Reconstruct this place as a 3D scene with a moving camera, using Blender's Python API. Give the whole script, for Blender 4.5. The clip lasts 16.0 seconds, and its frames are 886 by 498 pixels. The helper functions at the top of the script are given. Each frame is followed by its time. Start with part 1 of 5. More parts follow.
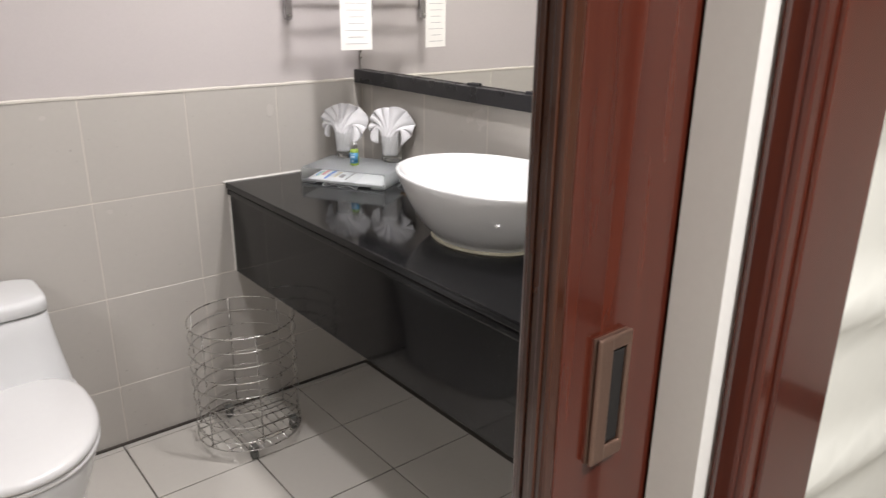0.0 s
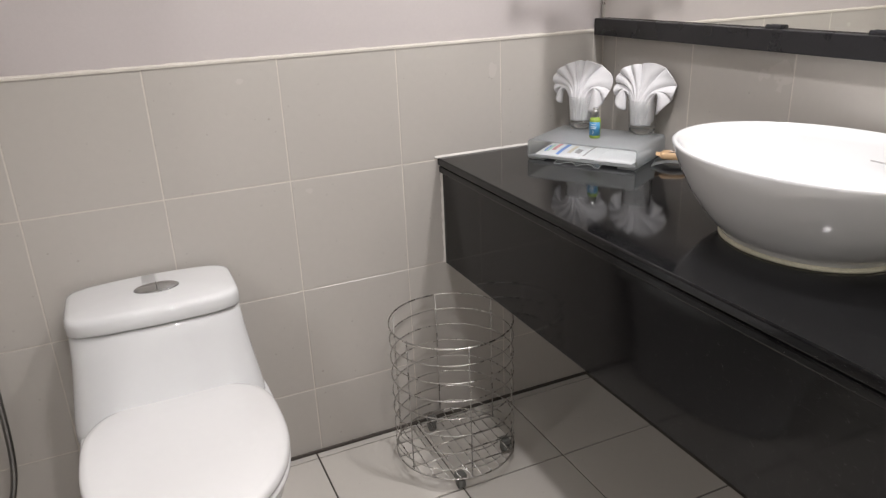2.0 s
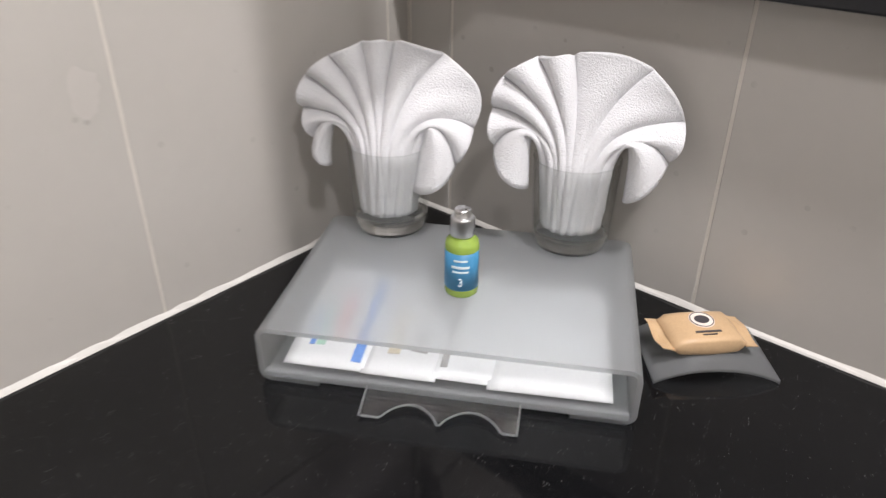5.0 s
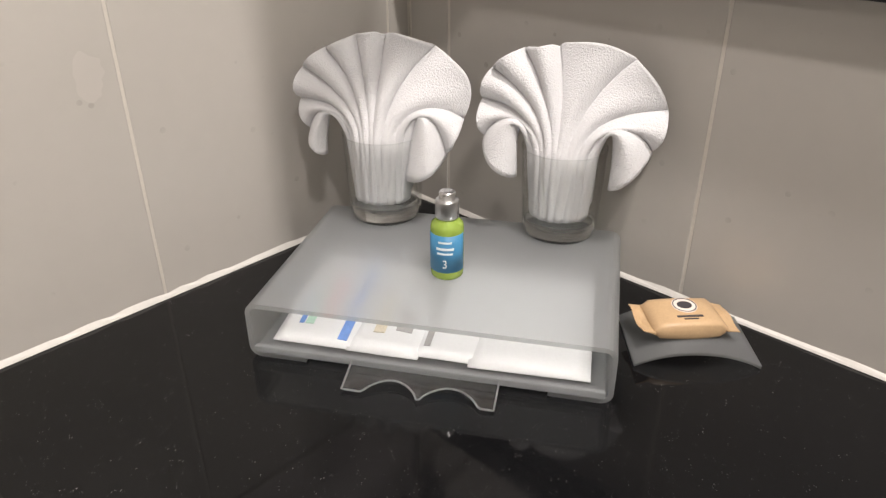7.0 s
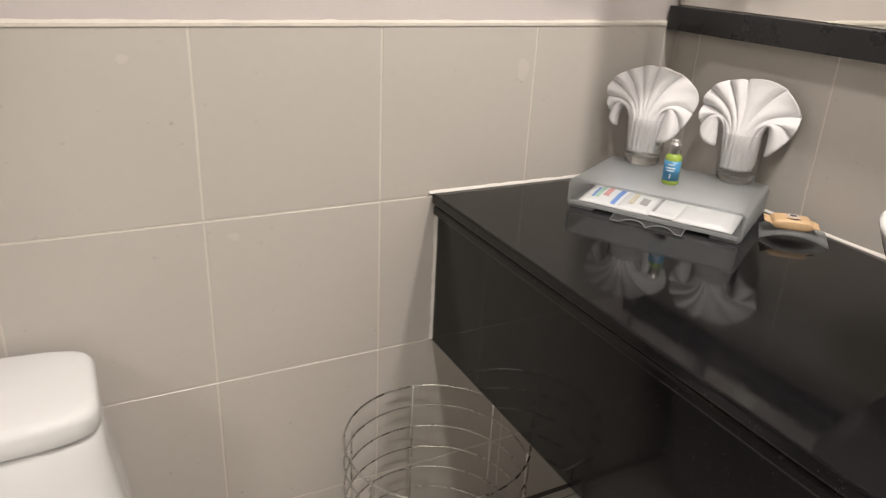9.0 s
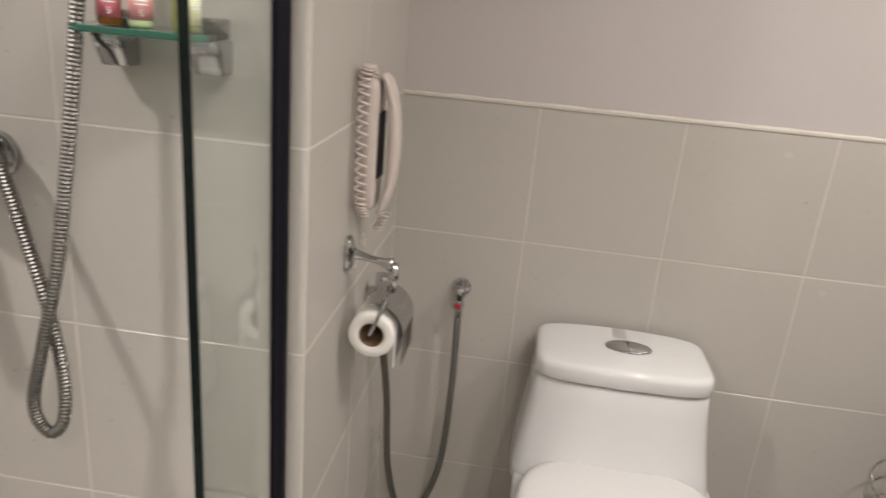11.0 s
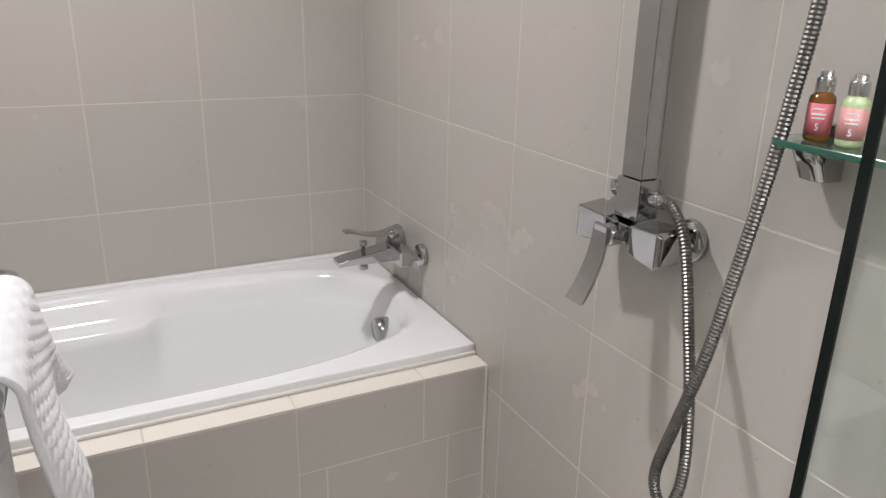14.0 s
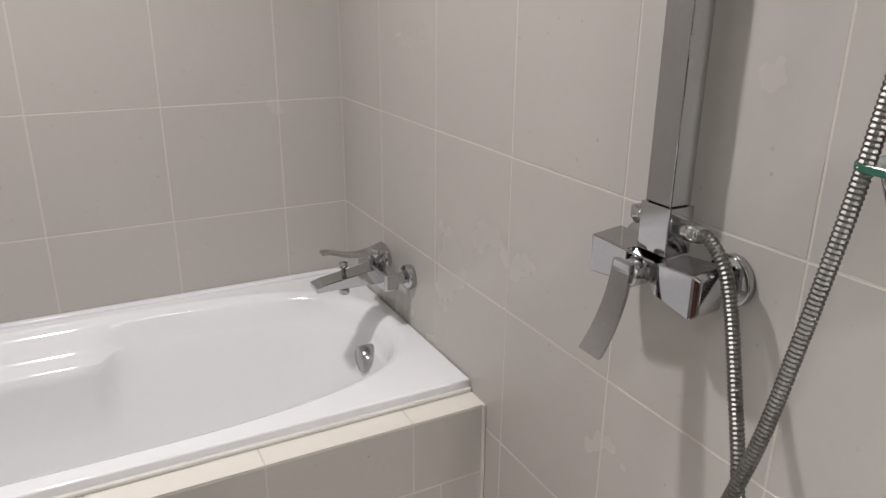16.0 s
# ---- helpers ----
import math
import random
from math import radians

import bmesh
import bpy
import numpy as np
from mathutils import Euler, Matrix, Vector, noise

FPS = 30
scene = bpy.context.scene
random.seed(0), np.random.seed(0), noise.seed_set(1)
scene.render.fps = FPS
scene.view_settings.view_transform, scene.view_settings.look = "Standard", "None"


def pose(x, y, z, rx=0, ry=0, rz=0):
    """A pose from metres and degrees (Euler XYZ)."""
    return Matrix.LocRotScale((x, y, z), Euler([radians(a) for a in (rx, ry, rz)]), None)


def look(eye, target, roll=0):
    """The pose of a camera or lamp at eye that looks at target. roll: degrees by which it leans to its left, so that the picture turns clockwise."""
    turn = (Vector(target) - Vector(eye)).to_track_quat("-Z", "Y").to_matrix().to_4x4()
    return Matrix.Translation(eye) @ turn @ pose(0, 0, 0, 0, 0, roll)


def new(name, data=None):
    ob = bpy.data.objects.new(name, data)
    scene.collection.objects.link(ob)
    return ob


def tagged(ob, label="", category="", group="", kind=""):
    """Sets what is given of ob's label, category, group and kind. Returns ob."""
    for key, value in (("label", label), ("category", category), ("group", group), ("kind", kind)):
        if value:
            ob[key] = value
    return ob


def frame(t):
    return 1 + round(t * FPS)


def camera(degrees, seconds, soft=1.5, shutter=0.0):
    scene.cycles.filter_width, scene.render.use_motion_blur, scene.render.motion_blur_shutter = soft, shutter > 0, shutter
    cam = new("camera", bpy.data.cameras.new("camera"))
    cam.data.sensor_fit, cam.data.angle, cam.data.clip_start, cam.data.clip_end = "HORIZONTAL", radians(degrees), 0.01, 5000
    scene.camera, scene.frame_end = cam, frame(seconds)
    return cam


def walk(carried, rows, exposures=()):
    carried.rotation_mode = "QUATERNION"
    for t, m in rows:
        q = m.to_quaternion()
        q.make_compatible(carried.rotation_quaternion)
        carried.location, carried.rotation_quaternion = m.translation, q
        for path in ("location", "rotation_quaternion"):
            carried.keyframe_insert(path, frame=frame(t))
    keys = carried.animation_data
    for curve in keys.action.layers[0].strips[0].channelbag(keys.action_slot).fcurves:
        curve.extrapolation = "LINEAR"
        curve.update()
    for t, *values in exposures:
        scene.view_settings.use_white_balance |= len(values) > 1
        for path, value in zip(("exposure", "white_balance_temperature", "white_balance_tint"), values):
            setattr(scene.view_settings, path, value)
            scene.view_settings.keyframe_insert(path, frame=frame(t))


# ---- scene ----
cam = camera(62.9, 16.0, soft=1.3, shutter=0.25)
PATH = [
    (0, (-1.431, -2.227, 1.4), (-0.239, -0.762, 0.742), 0.7),
    (0.5, (-1.423, -2.189, 1.378), (-0.443, -0.582, 0.703), 0.1),
    (1, (-1.407, -2.095, 1.366), (-0.573, -0.417, 0.666), -1.4),
    (1.5, (-1.393, -1.967, 1.338), (-0.625, -0.265, 0.624), -2.4),
    (2, (-1.31, -1.776, 1.296), (-0.559, -0.066, 0.581), -2.4),
    (2.5, (-1.251, -1.564, 1.276), (-0.428, 0.106, 0.545), -1.8),
    (3, (-1.171, -1.313, 1.266), (-0.251, 0.296, 0.514), -1.5),
    (3.5, (-1.032, -1.072, 1.242), (0.029, 0.441, 0.477), -0.5),
    (4, (-0.869, -0.86, 1.224), (0.302, 0.547, 0.418), -0.6),
    (4.5, (-0.748, -0.659, 1.238), (0.54, 0.578, 0.34), 0.3),
    (5, (-0.588, -0.555, 1.214), (0.727, 0.574, 0.216), 0.4),
    (5.2, (-0.532, -0.529, 1.196), (0.792, 0.561, 0.167), 1.0),
    (7.3, (-0.618, -0.641, 1.193), (0.645, 0.604, 0.269), 0.2),
    (7.5, (-0.687, -0.675, 1.214), (0.548, 0.603, 0.297), 0.8),
    (8, (-0.817, -0.831, 1.236), (0.248, 0.613, 0.353), 1.4),
    (10.3, (-1.453, -1.426, 1.284), (-1.018, 0.397, 0.587), 4.8),
    (10.5, (-1.482, -1.463, 1.302), (-1.212, 0.391, 0.601), 4.6),
    (11, (-1.559, -1.552, 1.329), (-1.763, 0.322, 0.662), 5.1),
    (11.5, (-1.566, -1.625, 1.337), (-2.209, 0.164, 0.718), 4.8),
    (12, (-1.562, -1.643, 1.361), (-2.503, 0.022, 0.775), 3.9),
    (12.5, (-1.558, -1.641, 1.403), (-2.686, -0.096, 0.82), 2.6),
    (13, (-1.578, -1.611, 1.408), (-2.862, -0.202, 0.803), 1.7),
    (13.5, (-1.588, -1.586, 1.403), (-3.053, -0.372, 0.787), 1.8),
    (14, (-1.531, -1.462, 1.403), (-3.186, -0.611, 0.763), 1.3),
    (14.5, (-1.462, -1.381, 1.399), (-3.242, -0.775, 0.715), 0.9),
    (15, (-1.478, -1.358, 1.4), (-3.283, -0.852, 0.704), -0.1),
    (15.5, (-1.579, -1.350, 1.379), (-3.321, -0.728, 0.725), -0.4),
    (16, (-1.719, -1.357, 1.398), (-3.387, -0.477, 0.733), 0.5),
]
walk(cam, [(t, look(eye, target, roll)) for t, eye, target, roll in PATH], [(0.0, 0.0, 6550, 10), (1.5, -0.04, 6560, 10), (3.0, -0.02, 6440, 10), (4.2, 0.06, 6400, 10), (5.2, 0.10, 6520, 10), (7.3, 0.10, 7100, 10), (8.0, 0.08, 7300, 10), (10.3, -0.08, 7100, 10), (11.0, -0.16, 7100, 10), (11.5, -0.06, 6950, 10), (12.2, 0.06, 6650, 10), (13.0, 0.02, 6550, 10), (14.0, -0.18, 6500, 10), (16.0, -0.19, 6500, 10)])

# ---- world and lamps ----
world = bpy.data.worlds.new("world")
scene.world = world
world.use_nodes = True
world.node_tree.nodes["Background"].inputs[0].default_value = (0.9, 0.85, 0.8, 1)
world.node_tree.nodes["Background"].inputs[1].default_value = 0.02

CEIL = 2.40


def downlight(x, y, watts, radius=0.05, spread=130, color=(1.0, 0.97, 0.985)):
    data = bpy.data.lights.new("lamp", "AREA")
    data.shape, data.size, data.energy, data.color = "DISK", radius * 2, watts, color
    data.spread = radians(spread)
    ob = new("lamp", data)
    ob.matrix_world = look((x, y, CEIL - 0.012), (x, y, 0))


downlight(-0.87, -1.20, 12, 0.06, spread=140)
downlight(-0.27, -0.84, 18, 0.06, spread=160)
downlight(-2.82, -1.55, 20.5, 0.055, spread=160, color=(1.0, 0.975, 0.99))
downlight(-1.08, -2.70, 27, 0.06)

# ---- materials ----


def nodes_of(name):
    m = bpy.data.materials.new(name)
    m.use_nodes = True
    nt = m.node_tree
    return m, nt, nt.nodes["Principled BSDF"]


def mat(name, color, rough=0.5, metal=0.0, var=0.06, scale=8.0, bump=0.0, bscale=200.0, fine=None, rvar=0.08, coat=0.0,
        transmission=0.0, ior=1.45, per_object=0.0, spec=0.5, stretch=(1, 1, 1), sheen=0.0, sss=0.0):
    """A procedural surface: a base colour varied at two scales, uneven gloss and a fine relief."""
    m, nt, b = nodes_of(name)
    N, L = nt.nodes, nt.links
    tc = N.new("ShaderNodeTexCoord")
    mp = N.new("ShaderNodeMapping")
    mp.inputs["Scale"].default_value = stretch
    geo = N.new("ShaderNodeNewGeometry")
    L.new(geo.outputs["Position"], mp.inputs["Vector"])
    n1 = N.new("ShaderNodeTexNoise")
    n1.inputs["Scale"].default_value, n1.inputs["Detail"].default_value = scale, 5
    n2 = N.new("ShaderNodeTexNoise")
    n2.inputs["Scale"].default_value, n2.inputs["Detail"].default_value = fine or scale * 14, 3
    for n in (n1, n2):
        L.new(mp.outputs[0], n.inputs["Vector"])
    mix = N.new("ShaderNodeMath")
    mix.operation = "ADD"
    L.new(n1.outputs[0], mix.inputs[0])
    L.new(n2.outputs[0], mix.inputs[1])
    last = mix.outputs[0]
    if per_object:
        oi = N.new("ShaderNodeObjectInfo")
        sc = N.new("ShaderNodeMath")
        sc.operation = "MULTIPLY_ADD"
        L.new(oi.outputs["Random"], sc.inputs[0])
        sc.inputs[1].default_value = per_object
        L.new(last, sc.inputs[2])
        last = sc.outputs[0]
    ramp = N.new("ShaderNodeMapRange")
    ramp.inputs["From Min"].default_value, ramp.inputs["From Max"].default_value = 0.6, 1.4 + per_object
    L.new(last, ramp.inputs["Value"])
    cm = N.new("ShaderNodeMix")
    cm.data_type = "RGBA"
    lo = [max(0.0, c * (1 - var)) for c in color[:3]] + [1]
    hi = [min(1.0, c * (1 + var)) for c in color[:3]] + [1]
    cm.inputs[6].default_value, cm.inputs[7].default_value = lo, hi
    L.new(ramp.outputs[0], cm.inputs[0])
    L.new(cm.outputs[2], b.inputs["Base Color"])
    rr = N.new("ShaderNodeMapRange")
    rr.inputs["From Min"].default_value, rr.inputs["From Max"].default_value = 0.3, 0.7
    rr.inputs["To Min"].default_value, rr.inputs["To Max"].default_value = max(0.01, rough - rvar * rough), min(1.0, rough + rvar * rough)
    L.new(n1.outputs[0], rr.inputs["Value"])
    L.new(rr.outputs[0], b.inputs["Roughness"])
    b.inputs["Metallic"].default_value = metal
    b.inputs["IOR"].default_value = ior
    b.inputs["Specular IOR Level"].default_value = spec
    b.inputs["Transmission Weight"].default_value = transmission
    b.inputs["Coat Weight"].default_value = coat
    b.inputs["Coat Roughness"].default_value = 0.06
    b.inputs["Sheen Weight"].default_value = sheen
    b.inputs["Subsurface Weight"].default_value = sss
    if sss:
        b.inputs["Subsurface Radius"].default_value = (0.02, 0.015, 0.012)
    if bump:
        nb = N.new("ShaderNodeTexNoise")
        nb.inputs["Scale"].default_value, nb.inputs["Detail"].default_value = bscale, 3
        L.new(mp.outputs[0], nb.inputs["Vector"])
        bp = N.new("ShaderNodeBump")
        bp.inputs["Strength"].default_value, bp.inputs["Distance"].default_value = bump, 0.002
        L.new(nb.outputs[0], bp.inputs["Height"])
        L.new(bp.outputs[0], b.inputs["Normal"])
    return m


def tile_material(name, color, rough, speck=0.5):
    """Satin ceramic with cloudy variation, small dark specks and an uneven gloss."""
    m = mat(name, color, rough, var=0.03, scale=4, fine=55, per_object=0.45, rvar=0.06)
    nt = m.node_tree
    N, L, b = nt.nodes, nt.links, nt.nodes["Principled BSDF"]
    src = b.inputs["Base Color"].links[0].from_socket
    v = N.new("ShaderNodeTexVoronoi")
    v.inputs["Scale"].default_value = 38
    g = N.new("ShaderNodeNewGeometry")
    L.new(g.outputs["Position"], v.inputs["Vector"])
    lt = N.new("ShaderNodeMath")
    lt.operation = "LESS_THAN"
    lt.inputs[1].default_value = 0.11
    L.new(v.outputs["Distance"], lt.inputs[0])
    gate = N.new("ShaderNodeTexNoise")
    gate.inputs["Scale"].default_value = 30
    L.new(g.outputs["Position"], gate.inputs["Vector"])
    gm = N.new("ShaderNodeMapRange")
    gm.inputs["From Min"].default_value, gm.inputs["From Max"].default_value = 0.5, 0.72
    L.new(gate.outputs[0], gm.inputs["Value"])
    mul = N.new("ShaderNodeMath")
    mul.operation = "MULTIPLY"
    L.new(lt.outputs[0], mul.inputs[0])
    L.new(gm.outputs[0], mul.inputs[1])
    k = N.new("ShaderNodeMath")
    k.operation = "MULTIPLY"
    k.inputs[1].default_value = speck
    L.new(mul.outputs[0], k.inputs[0])
    cm = N.new("ShaderNodeMix")
    cm.data_type = "RGBA"
    L.new(k.outputs[0], cm.inputs[0])
    L.new(src, cm.inputs[6])
    cm.inputs[7].default_value = (color[0] * 0.55, color[1] * 0.53, color[2] * 0.5, 1)
    L.new(cm.outputs[2], b.inputs["Base Color"])
    return m


def granite_material(name):
    """Polished black granite with fine grey sparkle, faint dust and smears in the gloss."""
    m = mat(name, (0.005, 0.005, 0.0055), 0.07, var=0.4, scale=5, fine=700, rvar=0.5, bump=0.006, bscale=20, spec=0.30)
    nt = m.node_tree
    N, L, b = nt.nodes, nt.links, nt.nodes["Principled BSDF"]
    src = b.inputs["Base Color"].links[0].from_socket
    g = N.new("ShaderNodeNewGeometry")
    v = N.new("ShaderNodeTexVoronoi")
    v.inputs["Scale"].default_value = 420
    L.new(g.outputs["Position"], v.inputs["Vector"])
    lt = N.new("ShaderNodeMath")
    lt.operation = "LESS_THAN"
    lt.inputs[1].default_value = 0.16
    L.new(v.outputs["Distance"], lt.inputs[0])
    n = N.new("ShaderNodeTexNoise")
    n.inputs["Scale"].default_value = 90
    L.new(g.outputs["Position"], n.inputs["Vector"])
    r = N.new("ShaderNodeMapRange")
    r.inputs["From Min"].default_value, r.inputs["From Max"].default_value = 0.52, 0.75
    L.new(n.outputs[0], r.inputs["Value"])
    mu = N.new("ShaderNodeMath")
    mu.operation = "MULTIPLY"
    L.new(lt.outputs[0], mu.inputs[0])
    L.new(r.outputs[0], mu.inputs[1])
    cm = N.new("ShaderNodeMix")
    cm.data_type = "RGBA"
    L.new(mu.outputs[0], cm.inputs[0])
    L.new(src, cm.inputs[6])
    cm.inputs[7].default_value = (0.22, 0.215, 0.21, 1)
    L.new(cm.outputs[2], b.inputs["Base Color"])
    return m


def wood_material(name, c1, c2):
    """Lacquered red-brown timber with upright grain."""
    m = mat(name, c1, 0.16, var=0.1, scale=3, coat=0.5, stretch=(16, 16, 0.7), fine=40, bump=0.02, bscale=14)
    nt = m.node_tree
    N, L, b = nt.nodes, nt.links, nt.nodes["Principled BSDF"]
    src = b.inputs["Base Color"].links[0].from_socket
    mp = [n for n in N if n.type == "MAPPING"][0]
    n = N.new("ShaderNodeTexNoise")
    n.inputs["Scale"].default_value, n.inputs["Detail"].default_value = 5, 6
    L.new(mp.outputs[0], n.inputs["Vector"])
    r = N.new("ShaderNodeMapRange")
    r.inputs["From Min"].default_value, r.inputs["From Max"].default_value = 0.38, 0.62
    L.new(n.outputs[0], r.inputs["Value"])
    cm = N.new("ShaderNodeMix")
    cm.data_type = "RGBA"
    L.new(r.outputs[0], cm.inputs[0])
    L.new(src, cm.inputs[6])
    cm.inputs[7].default_value = (*c2, 1)
    L.new(cm.outputs[2], b.inputs["Base Color"])
    return m


def terry_material(name, cell=130.0, depth=0.004):
    """White cotton pile with small loops."""
    m = mat(name, (0.68, 0.675, 0.69), 0.95, var=0.05, scale=25, fine=600, sheen=0.4)
    nt = m.node_tree
    N, L, b = nt.nodes, nt.links, nt.nodes["Principled BSDF"]
    v = N.new("ShaderNodeTexVoronoi")
    v.inputs["Scale"].default_value = cell
    n = N.new("ShaderNodeTexNoise")
    n.inputs["Scale"].default_value, n.inputs["Detail"].default_value = 900, 2
    g = N.new("ShaderNodeNewGeometry")
    for q in (v, n):
        L.new(g.outputs["Position"], q.inputs["Vector"])
    a = N.new("ShaderNodeMath")
    a.operation = "MULTIPLY_ADD"
    a.inputs[1].default_value = -0.7
    L.new(v.outputs["Distance"], a.inputs[0])
    L.new(n.outputs[0], a.inputs[2])
    bp = N.new("ShaderNodeBump")
    bp.inputs["Strength"].default_value, bp.inputs["Distance"].default_value = 0.85, depth
    L.new(a.outputs[0], bp.inputs["Height"])
    L.new(bp.outputs[0], b.inputs["Normal"])
    return m


def glass_material(name, color=(1, 1, 1), rough=0.0, ior=1.45):
    m, nt, b = nodes_of(name)
    b.inputs["Base Color"].default_value = (*color, 1)
    b.inputs["Roughness"].default_value = rough
    b.inputs["Transmission Weight"].default_value = 1.0
    b.inputs["IOR"].default_value = ior
    return m


def thin_glass_material(name, tint=(0.985, 0.99, 0.988)):
    """Thin clear glass: light goes straight through, with a gloss that grows towards the rim."""
    m, nt, b = nodes_of(name)
    N, L = nt.nodes, nt.links
    tr = N.new("ShaderNodeBsdfTransparent")
    tr.inputs[0].default_value = (*tint, 1)
    gl = N.new("ShaderNodeBsdfGlossy")
    gl.inputs["Roughness"].default_value = 0.02
    fr = N.new("ShaderNodeLayerWeight")
    fr.inputs[0].default_value = 0.4
    mx = N.new("ShaderNodeMixShader")
    pw = N.new("ShaderNodeMath")
    pw.operation = "POWER"
    pw.inputs[1].default_value = 3.0
    L.new(fr.outputs["Facing"], pw.inputs[0])
    sc = N.new("ShaderNodeMath")
    sc.operation = "MULTIPLY_ADD"
    sc.inputs[1].default_value, sc.inputs[2].default_value = 0.55, 0.06
    L.new(pw.outputs[0], sc.inputs[0])
    L.new(sc.outputs[0], mx.inputs[0])
    L.new(tr.outputs[0], mx.inputs[1])
    L.new(gl.outputs[0], mx.inputs[2])
    L.new(mx.outputs[0], N["Material Output"].inputs["Surface"])
    return m


def frosted_material(name):
    """Etched acrylic: part of the light scatters back, part glows through, a little passes straight."""
    m = mat(name, (0.70, 0.71, 0.715), 0.35, var=0.02, scale=20, bump=0.04, bscale=500)
    nt = m.node_tree
    N, L, b = nt.nodes, nt.links, nt.nodes["Principled BSDF"]
    tl = N.new("ShaderNodeBsdfTranslucent")
    tl.inputs[0].default_value = (0.78, 0.79, 0.795, 1)
    tr = N.new("ShaderNodeBsdfRefraction")
    tr.inputs["Color"].default_value = (0.93, 0.945, 0.95, 1)
    tr.inputs["Roughness"].default_value, tr.inputs["IOR"].default_value = 0.28, 1.2
    cl = N.new("ShaderNodeBsdfTransparent")
    cl.inputs[0].default_value = (0.93, 0.945, 0.95, 1)
    a, c, d = N.new("ShaderNodeMixShader"), N.new("ShaderNodeMixShader"), N.new("ShaderNodeMixShader")
    a.inputs[0].default_value, c.inputs[0].default_value, d.inputs[0].default_value = 0.80, 0.12, 0.60
    L.new(tr.outputs[0], d.inputs[1])
    L.new(cl.outputs[0], d.inputs[2])
    L.new(tl.outputs[0], a.inputs[1])
    L.new(d.outputs[0], a.inputs[2])
    L.new(a.outputs[0], c.inputs[1])
    L.new(b.outputs[0], c.inputs[2])
    L.new(c.outputs[0], N["Material Output"].inputs["Surface"])
    return m


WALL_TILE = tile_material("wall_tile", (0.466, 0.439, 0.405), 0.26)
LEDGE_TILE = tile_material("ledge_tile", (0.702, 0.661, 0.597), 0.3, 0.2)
FLOOR_TILE = tile_material("floor_tile", (0.526, 0.497, 0.456), 0.33, 0.3)
GROUT = mat("pale_grout", (0.573, 0.536, 0.482), 0.8, var=0.08, scale=20, bump=0.2)
SEALANT = mat("white_sealant", (0.60, 0.575, 0.54), 0.5, var=0.05, scale=20)
FLOOR_GROUT = mat("dark_grout", (0.07, 0.06, 0.052), 0.85, var=0.3, scale=14, bump=0.2)
PAINT = mat("wall_paint", (0.503, 0.462, 0.454), 0.62, var=0.025, scale=3, fine=150, bump=0.06, bscale=260)
WHITE_PAINT = mat("white_paint", (0.78, 0.77, 0.72), 0.55, var=0.02, scale=3, fine=150, bump=0.05, bscale=200)
CEIL_PAINT = mat("ceiling_paint", (0.80, 0.79, 0.77), 0.8, var=0.02, scale=2, bump=0.05)
GRANITE = granite_material("black_granite")
BLACK_LEDGE = mat("black_ledge", (0.014, 0.014, 0.016), 0.3, var=0.3, scale=12, rvar=0.3)
CERAMIC = mat("white_ceramic", (0.597, 0.597, 0.597), 0.06, var=0.012, scale=3, coat=0.3)
ACRYLIC = mat("tub_acrylic", (0.772, 0.772, 0.778), 0.09, var=0.012, scale=3, bump=0.01, bscale=6)
SEAT = mat("seat_plastic", (0.573, 0.564, 0.558), 0.2, var=0.012, scale=4)
CHROME = mat("chrome", (0.50, 0.50, 0.51), 0.07, metal=1.0, var=0.05, scale=10, rvar=0.4)
STEEL = mat("steel_wire", (0.48, 0.465, 0.44), 0.28, metal=1.0, var=0.15, scale=40)
FLEX = mat("steel_hose", (0.17, 0.163, 0.153), 0.40, metal=1.0, var=0.15, scale=30)
BRONZE = mat("bronze_pull", (0.26, 0.17, 0.13), 0.35, metal=0.8, var=0.1, scale=30)
RUBBER = mat("black_rubber", (0.006, 0.005, 0.009), 0.6, var=0.2, scale=20, spec=0.15)
# near-black; stands in for shade in the pull, seat and cradle gaps
DARK = mat("near_black", (0.010, 0.009, 0.008), 0.7, var=0.2)
CASTER = mat("caster_plastic", (0.13, 0.13, 0.12), 0.5, var=0.15, scale=40)
WOOD = wood_material("mahogany", (0.088, 0.018, 0.009), (0.068, 0.013, 0.007))
# browner than the leaf, with shade of the edge grooves darkened into it
WOOD_EDGE = wood_material("mahogany_edge", (0.062, 0.018, 0.007), (0.045, 0.012, 0.005))
TERRY = terry_material("terry", 620.0, 0.0009)
WAFFLE = terry_material("waffle_terry", 500.0, 0.0008)
PHONE = mat("phone_plastic", (0.58, 0.51, 0.475), 0.35, var=0.03, scale=8)
PAPER = mat("paper", (0.80, 0.78, 0.75), 0.9, var=0.03, scale=30, bump=0.15, bscale=300)
PAPER_INK = mat("grey_ink", (0.42, 0.41, 0.41), 0.9, var=0.1)
TUBE = mat("cardboard", (0.16, 0.10, 0.06), 0.9, var=0.2, scale=40)
WRAP = mat("kraft_wrap", (0.52, 0.35, 0.20), 0.42, var=0.08, scale=30, bump=0.25, bscale=60)
WRAP_MARK = mat("wrap_mark", (0.75, 0.66, 0.60), 0.5, var=0.05)
WRAP_DARK = mat("wrap_dark", (0.05, 0.045, 0.05), 0.5, var=0.1)
FROST = frosted_material("frosted_acrylic")
CLEAR_GLASS = thin_glass_material("clear_glass")
BASE_GLASS = glass_material("base_glass", (1.0, 1.0, 1.0), 0.04, 1.22)
PANE = glass_material("door_pane", (0.87, 0.925, 0.905))
